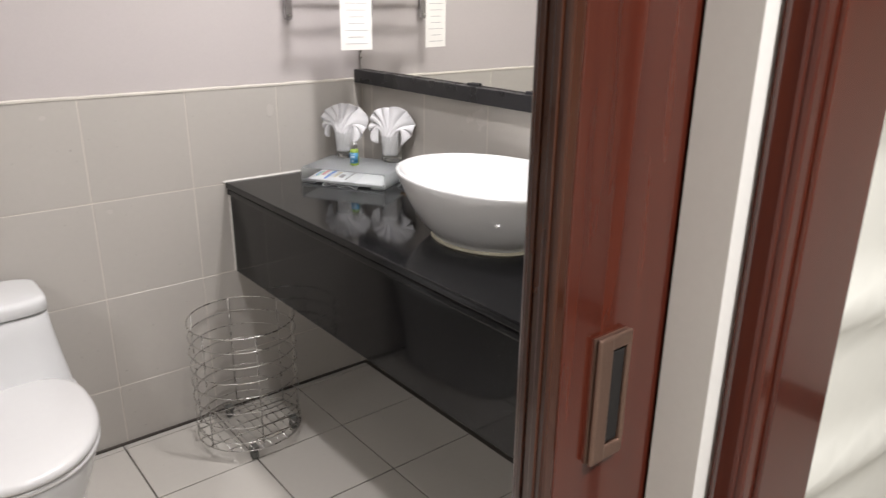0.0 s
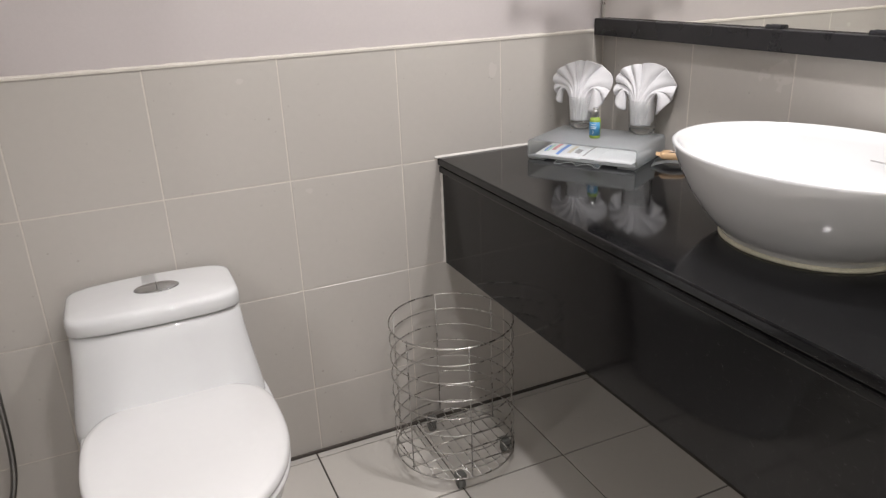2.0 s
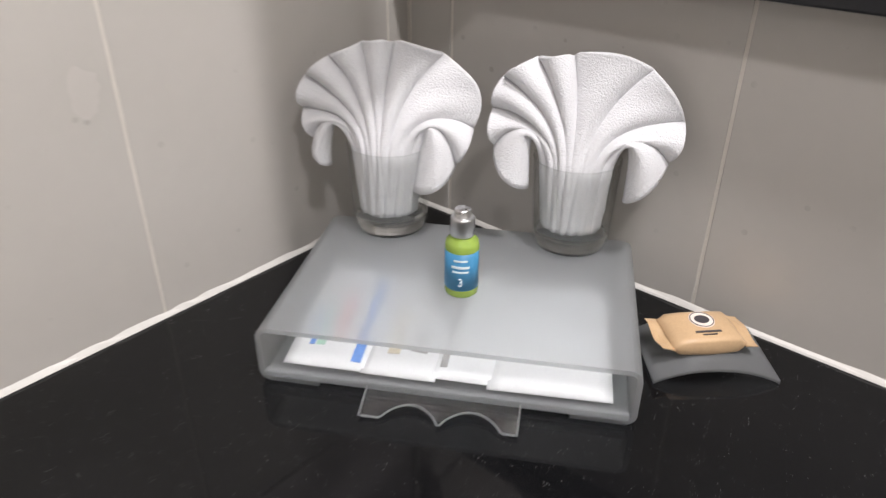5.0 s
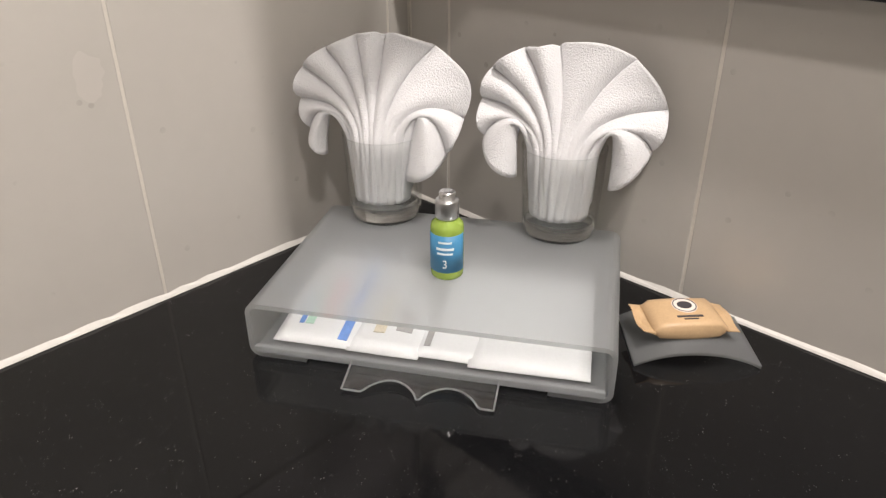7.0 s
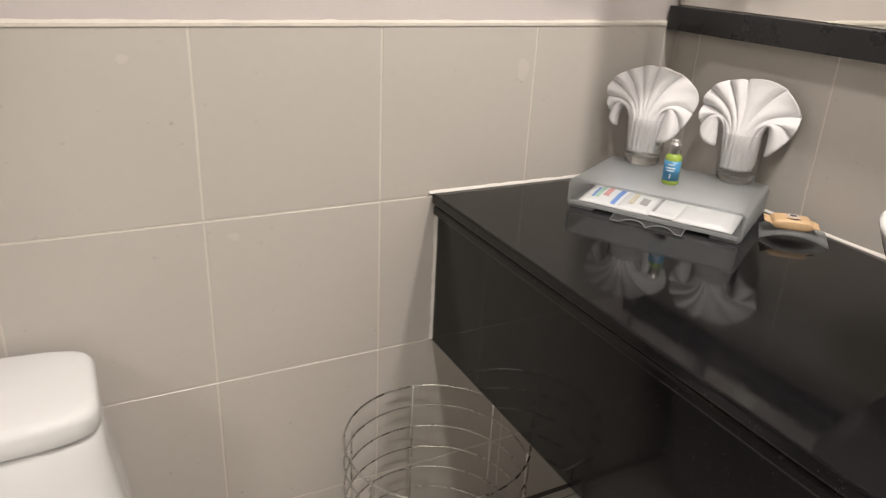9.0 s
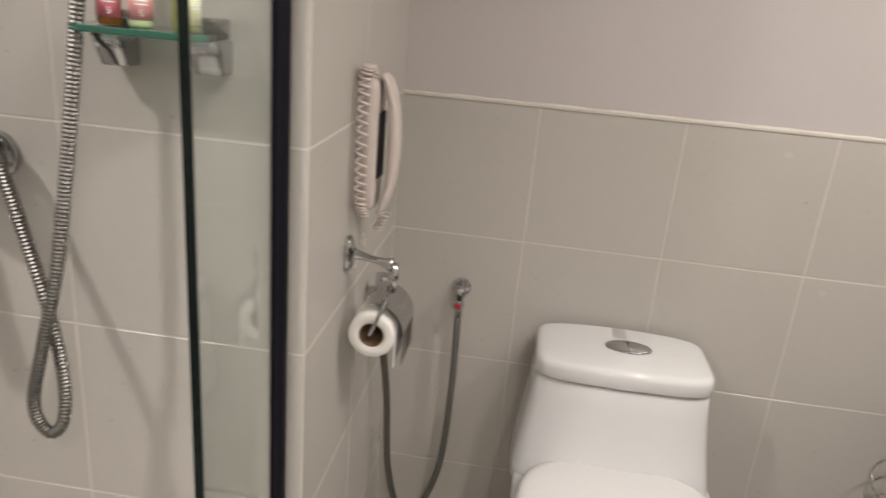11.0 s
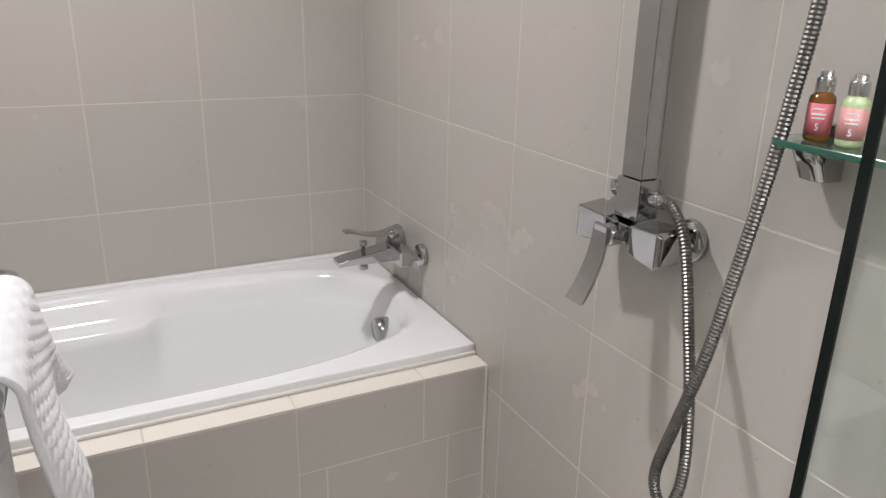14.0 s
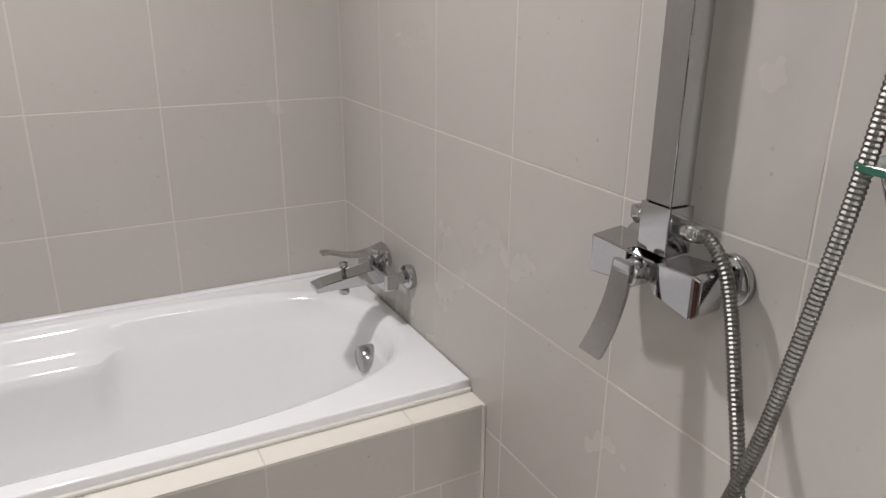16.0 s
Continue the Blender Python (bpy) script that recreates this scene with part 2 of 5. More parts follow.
GREEN_EDGE = mat("glass_edge", (0.002, 0.007, 0.006), 0.25, var=0.2, scale=20)
SHELF_EDGE = mat("shelf_edge", (0.06, 0.22, 0.16), 0.1, var=0.1, transmission=0.4)
SHELF_GLASS = glass_material("shelf_glass", (0.72, 0.92, 0.85))
AMBER = mat("amber_plastic", (0.34, 0.13, 0.025), 0.12, var=0.05, transmission=0.55)
PALE_GREEN = mat("pale_green_plastic", (0.50, 0.62, 0.36), 0.25, var=0.03)
OLIVE = mat("olive_plastic", (0.36, 0.38, 0.16), 0.14, var=0.05, transmission=0.35)
LIME = mat("lime_plastic", (0.27, 0.38, 0.07), 0.22, var=0.05)
CAP = mat("silver_cap", (0.60, 0.60, 0.60), 0.28, metal=1.0, var=0.05, scale=60)
LABEL_BLUE = mat("blue_label", (0.05, 0.22, 0.40), 0.45, var=0.05, scale=40)
LABEL_PINK = mat("pink_label", (0.62, 0.16, 0.20), 0.45, var=0.05, scale=40)
LABEL_ROSE = mat("rose_label", (0.70, 0.33, 0.32), 0.45, var=0.05, scale=40)
LABEL_CREAM = mat("cream_label", (0.72, 0.68, 0.42), 0.45, var=0.05, scale=40)
WHITE_INK = mat("white_ink", (0.78, 0.84, 0.86), 0.5, var=0.02)
RED = mat("red_dot", (0.35, 0.02, 0.02), 0.3, var=0.1)
SACHET = mat("white_sachet", (0.78, 0.79, 0.80), 0.35, var=0.03, scale=30, bump=0.1, bscale=60)
SACHET_BLUE = mat("blue_print", (0.17, 0.32, 0.70), 0.4, var=0.2, scale=60)
SACHET_GREEN = mat("green_print", (0.45, 0.66, 0.55), 0.4, var=0.2, scale=60)
SACHET_RED = mat("red_print", (0.72, 0.36, 0.36), 0.4, var=0.3, scale=60)
SACHET_TAN = mat("tan_print", (0.68, 0.62, 0.50), 0.4, var=0.2, scale=60)
FRAME_PAINT = mat("cream_frame", (0.66, 0.60, 0.45), 0.4, var=0.06, scale=20)
ART = mat("art_paper", (0.48, 0.44, 0.16), 0.8, var=0.35, scale=14, fine=60)
LIMESCALE = mat("limescale", (0.58, 0.55, 0.43), 0.7, var=0.2, scale=40, bump=0.2)

# mirror
MIRROR, _nt, _b = nodes_of("mirror_silver")
_b.inputs["Base Color"].default_value = (0.86, 0.86, 0.83, 1)
_b.inputs["Metallic"].default_value, _b.inputs["Roughness"].default_value = 1.0, 0.005

# rippled plaster of the passage wall
RIPPLE = mat("rippled_panel", (0.76, 0.76, 0.69), 0.5, var=0.02, scale=3)

# ---- mesh helpers ----


def mesh_of(bm, name, material, smooth=False):
    bmesh.ops.recalc_face_normals(bm, faces=bm.faces)
    me = bpy.data.meshes.new(name)
    bm.to_mesh(me)
    bm.free()
    me.materials.append(material)
    if smooth:
        me.shade_smooth()
    return me


def part(name, bm, material, parent=None, label="", smooth=False):
    """One mesh object, linked under a thing or a part."""
    ob = new(name, mesh_of(bm, name, material, smooth))
    if parent is not None:
        ob.parent = parent
    if label:
        ob["label"] = label
    return ob


def thing(name, label, category, at=(0, 0, 0), group="", turn=0.0):
    ob = new(name)
    ob.empty_display_size = 0.05
    ob.matrix_world = pose(*at, 0, 0, turn)
    return tagged(ob, label, category, group)


def add_box(bm, x0, x1, y0, y1, z0, z1, bevel=0.0, seg=2):
    r = bmesh.ops.create_cube(bm, size=1.0)
    for v in r["verts"]:
        v.co = Vector(((x0 + x1) / 2 + v.co.x * (x1 - x0), (y0 + y1) / 2 + v.co.y * (y1 - y0), (z0 + z1) / 2 + v.co.z * (z1 - z0)))
    if bevel:
        edges = list({e for v in r["verts"] for e in v.link_edges})
        bmesh.ops.bevel(bm, geom=edges, offset=bevel, segments=seg, profile=0.5, affect="EDGES")
    return bm


def box(x0, x1, y0, y1, z0, z1, bevel=0.0, seg=2):
    return add_box(bmesh.new(), x0, x1, y0, y1, z0, z1, bevel, seg)


def loft(rings, cap0=True, cap1=True, bm=None, closed=True):
    """Skin a list of rings of equal length."""
    bm = bm or bmesh.new()
    rows = [[bm.verts.new(p) for p in r] for r in rings]
    n = len(rows[0])
    for a, b in zip(rows, rows[1:]):
        for i in range(n if closed else n - 1):
            j = (i + 1) % n
            bm.faces.new((a[i], a[j], b[j], b[i]))
    if cap0:
        bm.faces.new(rows[0][::-1])
    if cap1:
        bm.faces.new(rows[-1])
    return bm


def lathe(profile, cx=0, cy=0, cz=0, n=28, bm=None, cap0=True, cap1=True, sx=1.0, sy=1.0):
    rings = [[(cx + r * sx * math.cos(2 * math.pi * i / n), cy + r * sy * math.sin(2 * math.pi * i / n), cz + z) for i in range(n)] for r, z in profile]
    return loft(rings, cap0, cap1, bm)


def spline(points, steps=8):
    """A smooth line through points."""
    P = [Vector(p) for p in points]
    P = [2 * P[0] - P[1]] + P + [2 * P[-1] - P[-2]]
    out = []
    for i in range(1, len(P) - 2):
        a, b, c, d = P[i - 1:i + 3]
        for s in range(steps):
            t = s / steps
            out.append(0.5 * (2 * b + (c - a) * t + (2 * a - 5 * b + 4 * c - d) * t * t + (3 * b - a - 3 * c + d) * t ** 3))
    out.append(P[-2])
    return out


def tube(path, radius, n=8, bm=None, caps=True, closed=False):
    """A round bar along a path; radius may be a function of the step."""
    path = [Vector(p) for p in path]
    rings, up = [], None
    m = len(path)
    for i, p in enumerate(path):
        if closed:
            d = path[(i + 1) % m] - path[i - 1]
        else:
            d = path[min(i + 1, m - 1)] - path[max(i - 1, 0)]
        d.normalize()
        if up is None:
            up = d.orthogonal().normalized()
        up = (up - d * up.dot(d)).normalized()
        side = d.cross(up)
        r = radius(i) if callable(radius) else radius
        rings.append([p + (up * math.cos(2 * math.pi * k / n) + side * math.sin(2 * math.pi * k / n)) * r for k in range(n)])
    bm = bm or bmesh.new()
    rows = [[bm.verts.new(p) for p in r] for r in rings]
    for i in range(m if closed else m - 1):
        a, b = rows[i], rows[(i + 1) % m]
        for k in range(n):
            j = (k + 1) % n
            bm.faces.new((a[k], a[j], b[j], b[k]))
    if caps and not closed:
        bm.faces.new(rows[0][::-1])
        bm.faces.new(rows[-1])
    return bm


def ribbed(points, r, pitch=0.0042, n=10):
    """A corrugated metal hose along a smooth line, with evenly spaced ribs."""
    fine = spline(points, 60)
    out, left = [fine[0]], pitch / 2
    for a, b in zip(fine, fine[1:]):
        d = (b - a).length
        while d > left:
            a = a.lerp(b, left / d)
            out.append(a)
            d, left = (b - a).length, pitch / 2
        left -= d
    return tube(out, lambda i: r * (1.06 if i % 2 else 0.90), n)


def rod(a, b, r, n=10, bm=None):
    return tube([a, b], r, n, bm)


def disc_on(axis, centre, radius, depth, n=28, bevel=0.002):
    """A short round plate whose axis is x, y or z, growing from centre by depth (signed)."""
    s = 1 if depth > 0 else -1
    prof = [(radius, 0), (radius, depth - s * bevel), (radius - bevel, depth)]
    rings = []
    for r, h in prof:
        ring = []
        for i in range(n):
            a = 2 * math.pi * i / n
            u, w = r * math.cos(a), r * math.sin(a)
            ring.append({"x": (centre[0] + h, centre[1] + u, centre[2] + w), "y": (centre[0] + u, centre[1] + h, centre[2] + w),
                         "z": (centre[0] + u, centre[1] + w, centre[2] + h)}[axis])
        rings.append(ring)
    return loft(rings)


def rounded(cx, cy, hx, hy, z, power=4.0, n=48):
    """A rounded rectangle as a ring of points."""
    out = []
    for i in range(n):
        a = 2 * math.pi * i / n
        c, s = math.cos(a), math.sin(a)
        out.append((cx + hx * math.copysign(abs(c) ** (2 / power), c), cy + hy * math.copysign(abs(s) ** (2 / power), s), z))
    return out


def structure(name, bm, material, label, category, smooth=False):
    return tagged(part(name, bm, material, None, "", smooth), label, category, "", "structure")


TILE_MESHES = {}


def piece_mesh(kind, w, h, t, material):
    """A thin slab with softened front edges, w by h, its front at z = 0."""
    key = (kind, round(w, 4), round(h, 4))
    if key not in TILE_MESHES:
        bm = bmesh.new()
        e = 0.0007
        back = [bm.verts.new(p) for p in ((0, 0, -t), (w, 0, -t), (w, h, -t), (0, h, -t))]
        mid = [bm.verts.new(p) for p in ((0, 0, -e), (w, 0, -e), (w, h, -e), (0, h, -e))]
        top = [bm.verts.new(p) for p in ((e, e, 0), (w - e, e, 0), (w - e, h - e, 0), (e, h - e, 0))]
        for a, b in ((back, mid), (mid, top)):
            for i in range(4):
                j = (i + 1) % 4
                bm.faces.new((a[i], a[j], b[j], b[i]))
        bm.faces.new(top)
        TILE_MESHES[key] = mesh_of(bm, kind, material)
    return TILE_MESHES[key]


def lay_tiles(parent, origin, u, v, us, vs, material, kind="tile", gap=0.003, t=0.006, skip=None):
    """Lay separate tiles between the joint lines us and vs on the plane through origin spanned by u and v."""
    u, v = Vector(u), Vector(v)
    n = u.cross(v)
    for a, b in zip(us, us[1:]):
        for c, d in zip(vs, vs[1:]):
            if skip and skip(a, b, c, d):
                continue
            if b - a < 0.02 or d - c < 0.02:
                continue
            ob = new(kind, piece_mesh(kind, b - a - gap, d - c - gap, t, material))
            m = Matrix((u, v, n)).transposed().to_4x4()
            m.translation = Vector(origin) + u * (a + gap / 2) + v * (c + gap / 2) + n * random.uniform(-0.00012, 0.00015)
            ob.matrix_world = m
            ob.parent = parent


def steps(first, pitch, lo, hi):
    """Joint lines at first + k * pitch between lo and hi, with both ends."""
    out = [lo]
    k = math.ceil((lo - first) / pitch + 1e-6)
    while first + k * pitch < hi - 1e-4:
        out.append(first + k * pitch)
        k += 1
    return out + [hi]

# ---- the room ----
P = 0.303           # wall tile with its joint
TRIM = 1.12         # top of the tiled dado
PH, SH, TB = -1.845, -0.645, -3.69     # telephone wall (x), shower wall (y), tub wall (x)
AP = -2.868         # tub apron (x)
FRONT = -1.754      # bathroom face of the entrance wall (y)
BACK = -2.22        # end of the tub recess (y)
CT, CF = 0.822, -0.537  # counter: height, front edge (x)

floor = structure("floor", box(TB - 0.1, 1.2, -4.2, 0.1, -0.1, -0.004), FLOOR_GROUT, "pale beige ceramic floor tiles with dark grout lines", "floor")
ceiling = structure("ceiling", box(TB - 0.1, 1.2, -4.2, 0.1, CEIL, CEIL + 0.1), CEIL_PAINT, "plain white painted ceiling with recessed lamps", "ceiling")
wall_north = structure("wall_north", box(PH - 0.1, 0.1, 0.004, 0.10, 0, CEIL), PAINT, "mauve grey painted wall above a beige tiled dado", "wall")
part("grout_bed", box(PH - 0.05, 0.004, 0.0006, 0.0038, 0, TRIM), GROUT, wall_north)
wall_east = structure("wall_east", box(0.0006, 0.1, FRONT, 0.004, 0, CEIL), GROUT, "beige tiled wall behind the vanity counter", "wall")
wall_phone = structure("wall_phone", box(PH - 0.1, PH - 0.0006, SH + 0.0014, 0.004, 0, CEIL), GROUT, "narrow tiled return wall beside the toilet", "wall")
wall_shower = structure("wall_shower", box(TB - 0.1, PH - 0.0012, SH + 0.0006, SH + 0.1, 0, CEIL), GROUT, "beige tiled shower wall with pale grout", "wall")
wall_tub = structure("wall_tub", box(TB - 0.1, TB - 0.0006, BACK - 0.1, SH + 0.0012, 0, CEIL), GROUT, "beige tiled wall along the bathtub", "wall")
wall_recess = structure("wall_recess", box(TB, -1.90, BACK - 0.1, BACK, 0, CEIL), WALL_TILE, "beige wall closing the tub recess", "wall")
wall_hinge = structure("wall_hinge", box(-1.90, -1.80, BACK - 0.1, -1.66, 0, CEIL), WALL_TILE, "short beige wall carrying the shower door", "wall")

# entrance wall: two skins with a pocket for the sliding door between them
wall_south = structure("wall_south", box(-0.85, 0.1, -1.872, FRONT - 0.001, 0, CEIL), WHITE_PAINT, "white painted wall beside the doorway", "wall")
part("lintel", box(-1.795, -0.85, -1.972, FRONT - 0.001, 2.08, CEIL), WHITE_PAINT, wall_south)
part("pocket_skin", box(-0.955, 0.1, -1.972, -1.9285, 0, 2.0795), WHITE_PAINT, wall_south, "narrow white strip beside the sliding door")
part("pocket_skin", box(-0.8495, 0.1, -1.972, -1.9285, 2.08, CEIL), WHITE_PAINT, wall_south)
passage = structure("wall_passage", box(-0.800, 1.2, -1.984, -1.9725, 0, CEIL), WHITE_PAINT, "pale passage wall clad in rippled panels", "wall")
bm = bmesh.new()
NU, NV = 44, 120
grid = [[bm.verts.new((-0.798 + 1.95 * i / NU, -1.9855 - 0.015 * max(0.0, math.sin(34 * (2.3 * j / NV) + 2.2 * math.sin(3.1 * i / NU * 1.7) + 1.1 * math.sin(5 * i / NU + 3 * j / NV))) ** 3, 0.02 + 2.3 * j / NV))
         for j in range(NV + 1)] for i in range(NU + 1)]
for i in range(NU):
    for j in range(NV):
        bm.faces.new((grid[i][j], grid[i + 1][j], grid[i + 1][j + 1], grid[i][j + 1]))
part("rippled_panel", bm, RIPPLE, passage, "white panel with wavy relief", True)
passage_end = structure("wall_passage_end", box(-2.6, 1.2, -4.3, -4.2, 0, CEIL), WHITE_PAINT, "plain white passage wall", "wall")
structure("wall_passage_west", box(-2.7, -2.6, -4.2, BACK - 0.1, 0, CEIL), WHITE_PAINT, "plain white passage wall", "wall")
structure("wall_passage_east", box(1.2, 1.3, -4.2, 0.1, 0, CEIL), WHITE_PAINT, "plain white passage wall", "wall")

# door casing in red-brown timber
bm = bmesh.new()
add_box(bm, -0.935, -0.800, -2.002, -1.9725, 0, 2.16, 0.004)
add_box(bm, -0.938, -0.930, -1.996, -1.978, 0, 2.10, 0.003)
add_box(bm, -0.915, -0.890, -2.006, -2.000, 0, 2.14, 0.003)
trim = structure("trim", bm, WOOD, "glossy red-brown wooden door casing", "door casing")

# sliding door leaf, standing half out of its pocket
door = thing("door_1", "half-open sliding door in glossy red-brown timber", "door", (-1.086, -1.925, 0))
door["kind"] = "structure"
part("leaf", box(0.0102, 0.86, 0.0, 0.030, 0.012, 2.075, 0.002), WOOD, door)
bm = bmesh.new()
add_box(bm, -0.003, 0.010, -0.001, 0.031, 0.012, 2.075, 0.003)
add_box(bm, -0.005, -0.002, 0.006, 0.012, 0.012, 2.075, 0.001)
add_box(bm, -0.005, -0.002, 0.019, 0.025, 0.012, 2.075, 0.001)
part("stile", bm, WOOD_EDGE, door, "browner grooved edge stile, darkened with its groove shade")
pull = part("flush_pull", loft([rounded(0.063, 0.0, 0.019, 0.003, z, 6, 24) for z in (1.057, 1.164)]), BRONZE, door, "bronze recessed pull plate")
# flat dark plate: the shade inside the finger recess is put into its colour
part("recess", box(0.0620, 0.0760, -0.0056, -0.0032, 1.071, 1.150, 0.001), DARK, pull, "dark plate coloured as the shaded finger recess")
bm = bmesh.new()
add_box(bm, 0.044, 0.0605, -0.008, -0.0029, 1.056, 1.165, 0.0025)
add_box(bm, 0.044, 0.0825, -0.0075, -0.0029, 1.152, 1.165, 0.0025)
add_box(bm, 0.044, 0.0825, -0.0075, -0.0029, 1.056, 1.069, 0.0025)
add_box(bm, 0.0775, 0.0825, -0.0075, -0.0029, 1.056, 1.165, 0.002)
part("rim", bm, BRONZE, pull)

# dado edge and seams
rng = random.Random(4)
bm = bmesh.new()
rows = []
for i in range(90):
    x = PH + 0.001 + (0 - PH - 0.002) * i / 89
    w = 0.0068 + rng.uniform(-0.0012, 0.0012)
    rows.append([(x, 0.0035, TRIM - 0.002), (x, -0.0022, TRIM - 0.002), (x, -0.0020, TRIM + 0.003), (x, 0.0035, TRIM + w)])
loft(rows, bm=bm)
structure("dado_trim", bm, GROUT, "pale grout edge along the top of the wall tiles", "trim")
bm = bmesh.new()
add_box(bm, PH, -0.01, -0.006, 0.002, 0.0, 0.009, 0.001)
structure("baseboard", bm, FLOOR_GROUT, "dark sealed joint between floor and wall", "joint")
structure("seam_east", box(-0.004, -0.001, -1.74, -0.007, 0, 0.004, 0.0008), FLOOR_GROUT, "dark sealed joint between floor and wall", "joint")
structure("seam_phone", box(PH, PH + 0.006, SH, 0, 0, 0.008, 0.001), FLOOR_GROUT, "dark sealed joint between floor and wall", "joint")

# ceiling lamps
for x, y, r in ((-0.87, -1.20, 0.06), (-0.27, -0.84, 0.06), (-2.82, -1.55, 0.055), (-1.08, -2.70, 0.06)):
    lamp = thing("ceiling_lamp", "round recessed ceiling lamp with chrome ring", "lamp", (x, y, CEIL), "ceiling lamps")
    part("ring", lathe([(r + 0.002, -0.004), (r + 0.022, -0.006), (r + 0.025, 0.0), (r + 0.004, 0.0)], cap0=False, cap1=False), CHROME, lamp, "", True)

# ---- vanity ----
END = -1.69
counter = thing("vanity_counter", "polished black granite vanity counter with deep apron", "counter")
bm = bmesh.new()
add_box(bm, CF, -0.001, END, -0.001, CT - 0.020, CT, 0.004, 3)
part("countertop", bm, GRANITE, counter)
bm = bmesh.new()
add_box(bm, CF + 0.003, CF + 0.05, END, -0.001, CT - 0.042, CT - 0.0225, 0.005, 3)
part("edge_strip", bm, GRANITE, counter)
bm = bmesh.new()
add_box(bm, CF + 0.013, CF + 0.045, END, -0.0012, 0.512, CT - 0.0425, 0.001)
part("apron", bm, GRANITE, counter)
bm = bmesh.new()
add_box(bm, CF + 0.046, -0.0012, END, -0.0012, 0.70, CT - 0.021)
part("underside", bm, DARK, counter)
bm = bmesh.new()
rows = []
for i in range(60):
    y = -0.002 + (END + 0.002) * i / 59
    h = 0.0050 + rng.uniform(-0.001, 0.001)
    rows.append([(-0.0005, y, CT + h), (-0.0030, y, CT + 0.0022), (-0.0042, y, CT + 0.0003), (-0.0005, y, CT + 0.0003)])
loft(rows, bm=bm)
part("sealant", bm, SEALANT, counter, "white sealant bead")
bm = bmesh.new()
rows = []
for i in range(40):
    x = CF - 0.006 + (0 - CF + 0.005) * i / 39
    h = 0.0050 + rng.uniform(-0.001, 0.001)
    rows.append([(x, -0.0005, CT + h), (x, -0.0030, CT + 0.0022), (x, -0.0042, CT + 0.0003), (x, -0.0005, CT + 0.0003)])
loft(rows, bm=bm)
rows = []
for i in range(30):
    z = 0.515 + (CT - 0.045 - 0.515) * i / 29
    w = 0.005 + rng.uniform(-0.0015, 0.0015)
    rows.append([(CF + 0.0135, -0.0005, z), (CF + 0.013 - w, -0.0005, z), (CF + 0.013 - w, -0.002, z), (CF + 0.0135, -0.005, z)])
loft(rows, bm=bm)
part("sealant", bm, SEALANT, counter, "white sealant bead")

# mirror on its black ledge
mirror = thing("wall_mirror", "wide frameless wall mirror on a black ledge", "mirror")
part("pane", box(-0.009, -0.004, -1.66, -0.012, 1.157, 2.05, 0.0006, 1), MIRROR, mirror)
part("backing", box(-0.0038, 0.0012, -1.655, -0.016, 1.16, 2.045), DARK, mirror)
part("edge_profile", box(-0.012, -0.003, -0.012, -0.004, 1.157, 2.05, 0.001), STEEL, mirror, "thin steel edge profile")
ledge = part("ledge", box(-0.034, 0.001, -1.66, -0.002, 1.111, 1.156, 0.002), BLACK_LEDGE, mirror, "black stone ledge")
for y in (-0.615, -0.855, -1.25):
    part("clip", loft([[(-0.016 + 0.005 * math.cos(a), y + 0.02 * s, 1.1565 + 0.008 * math.sin(a)) for a in [math.pi * k / 8 for k in range(9)]] for s in (-1, -0.6, 0.6, 1)], closed=True), BLACK_LEDGE, mirror)

# basin
BX, BY = -0.233, -0.932
basin = thing("wash_basin", "oval white ceramic vessel basin on the black counter", "basin", (BX, BY, CT))


def oval(a, b, z, n=56):
    return [(b * math.cos(2 * math.pi * i / n), a * math.sin(2 * math.pi * i / n), z) for i in range(n)]


prof = [(0.150, 0.122, 0.004), (0.158, 0.130, 0.009), (0.159, 0.131, 0.014), (0.172, 0.140, 0.022), (0.200, 0.158, 0.045), (0.232, 0.178, 0.082), (0.254, 0.192, 0.116), (0.268, 0.201, 0.142), (0.276, 0.204, 0.158),
        (0.276, 0.204, 0.163), (0.271, 0.199, 0.165), (0.265, 0.193, 0.162), (0.255, 0.184, 0.142), (0.235, 0.170, 0.105), (0.200, 0.145, 0.068), (0.14, 0.10, 0.042), (0.06, 0.045, 0.030), (0.022, 0.022, 0.027)]
part("bowl", loft([oval(a, b, z) for a, b, z in prof]), CERAMIC, basin, "", True)
part("foot_seal", loft([oval(0.160, 0.132, 0.0), oval(0.160, 0.132, 0.004), oval(0.152, 0.125, 0.007)], True, True), LIMESCALE, basin, "stained sealant round the foot", True)
part("drain", lathe([(0.021, 0.026), (0.021, 0.030), (0.017, 0.032), (0.002, 0.033)]), CHROME, basin, "", True)
part("overflow_mark", box(0.166, 0.1664, -0.018, 0.018, 0.118, 0.121), PAPER_INK, basin)

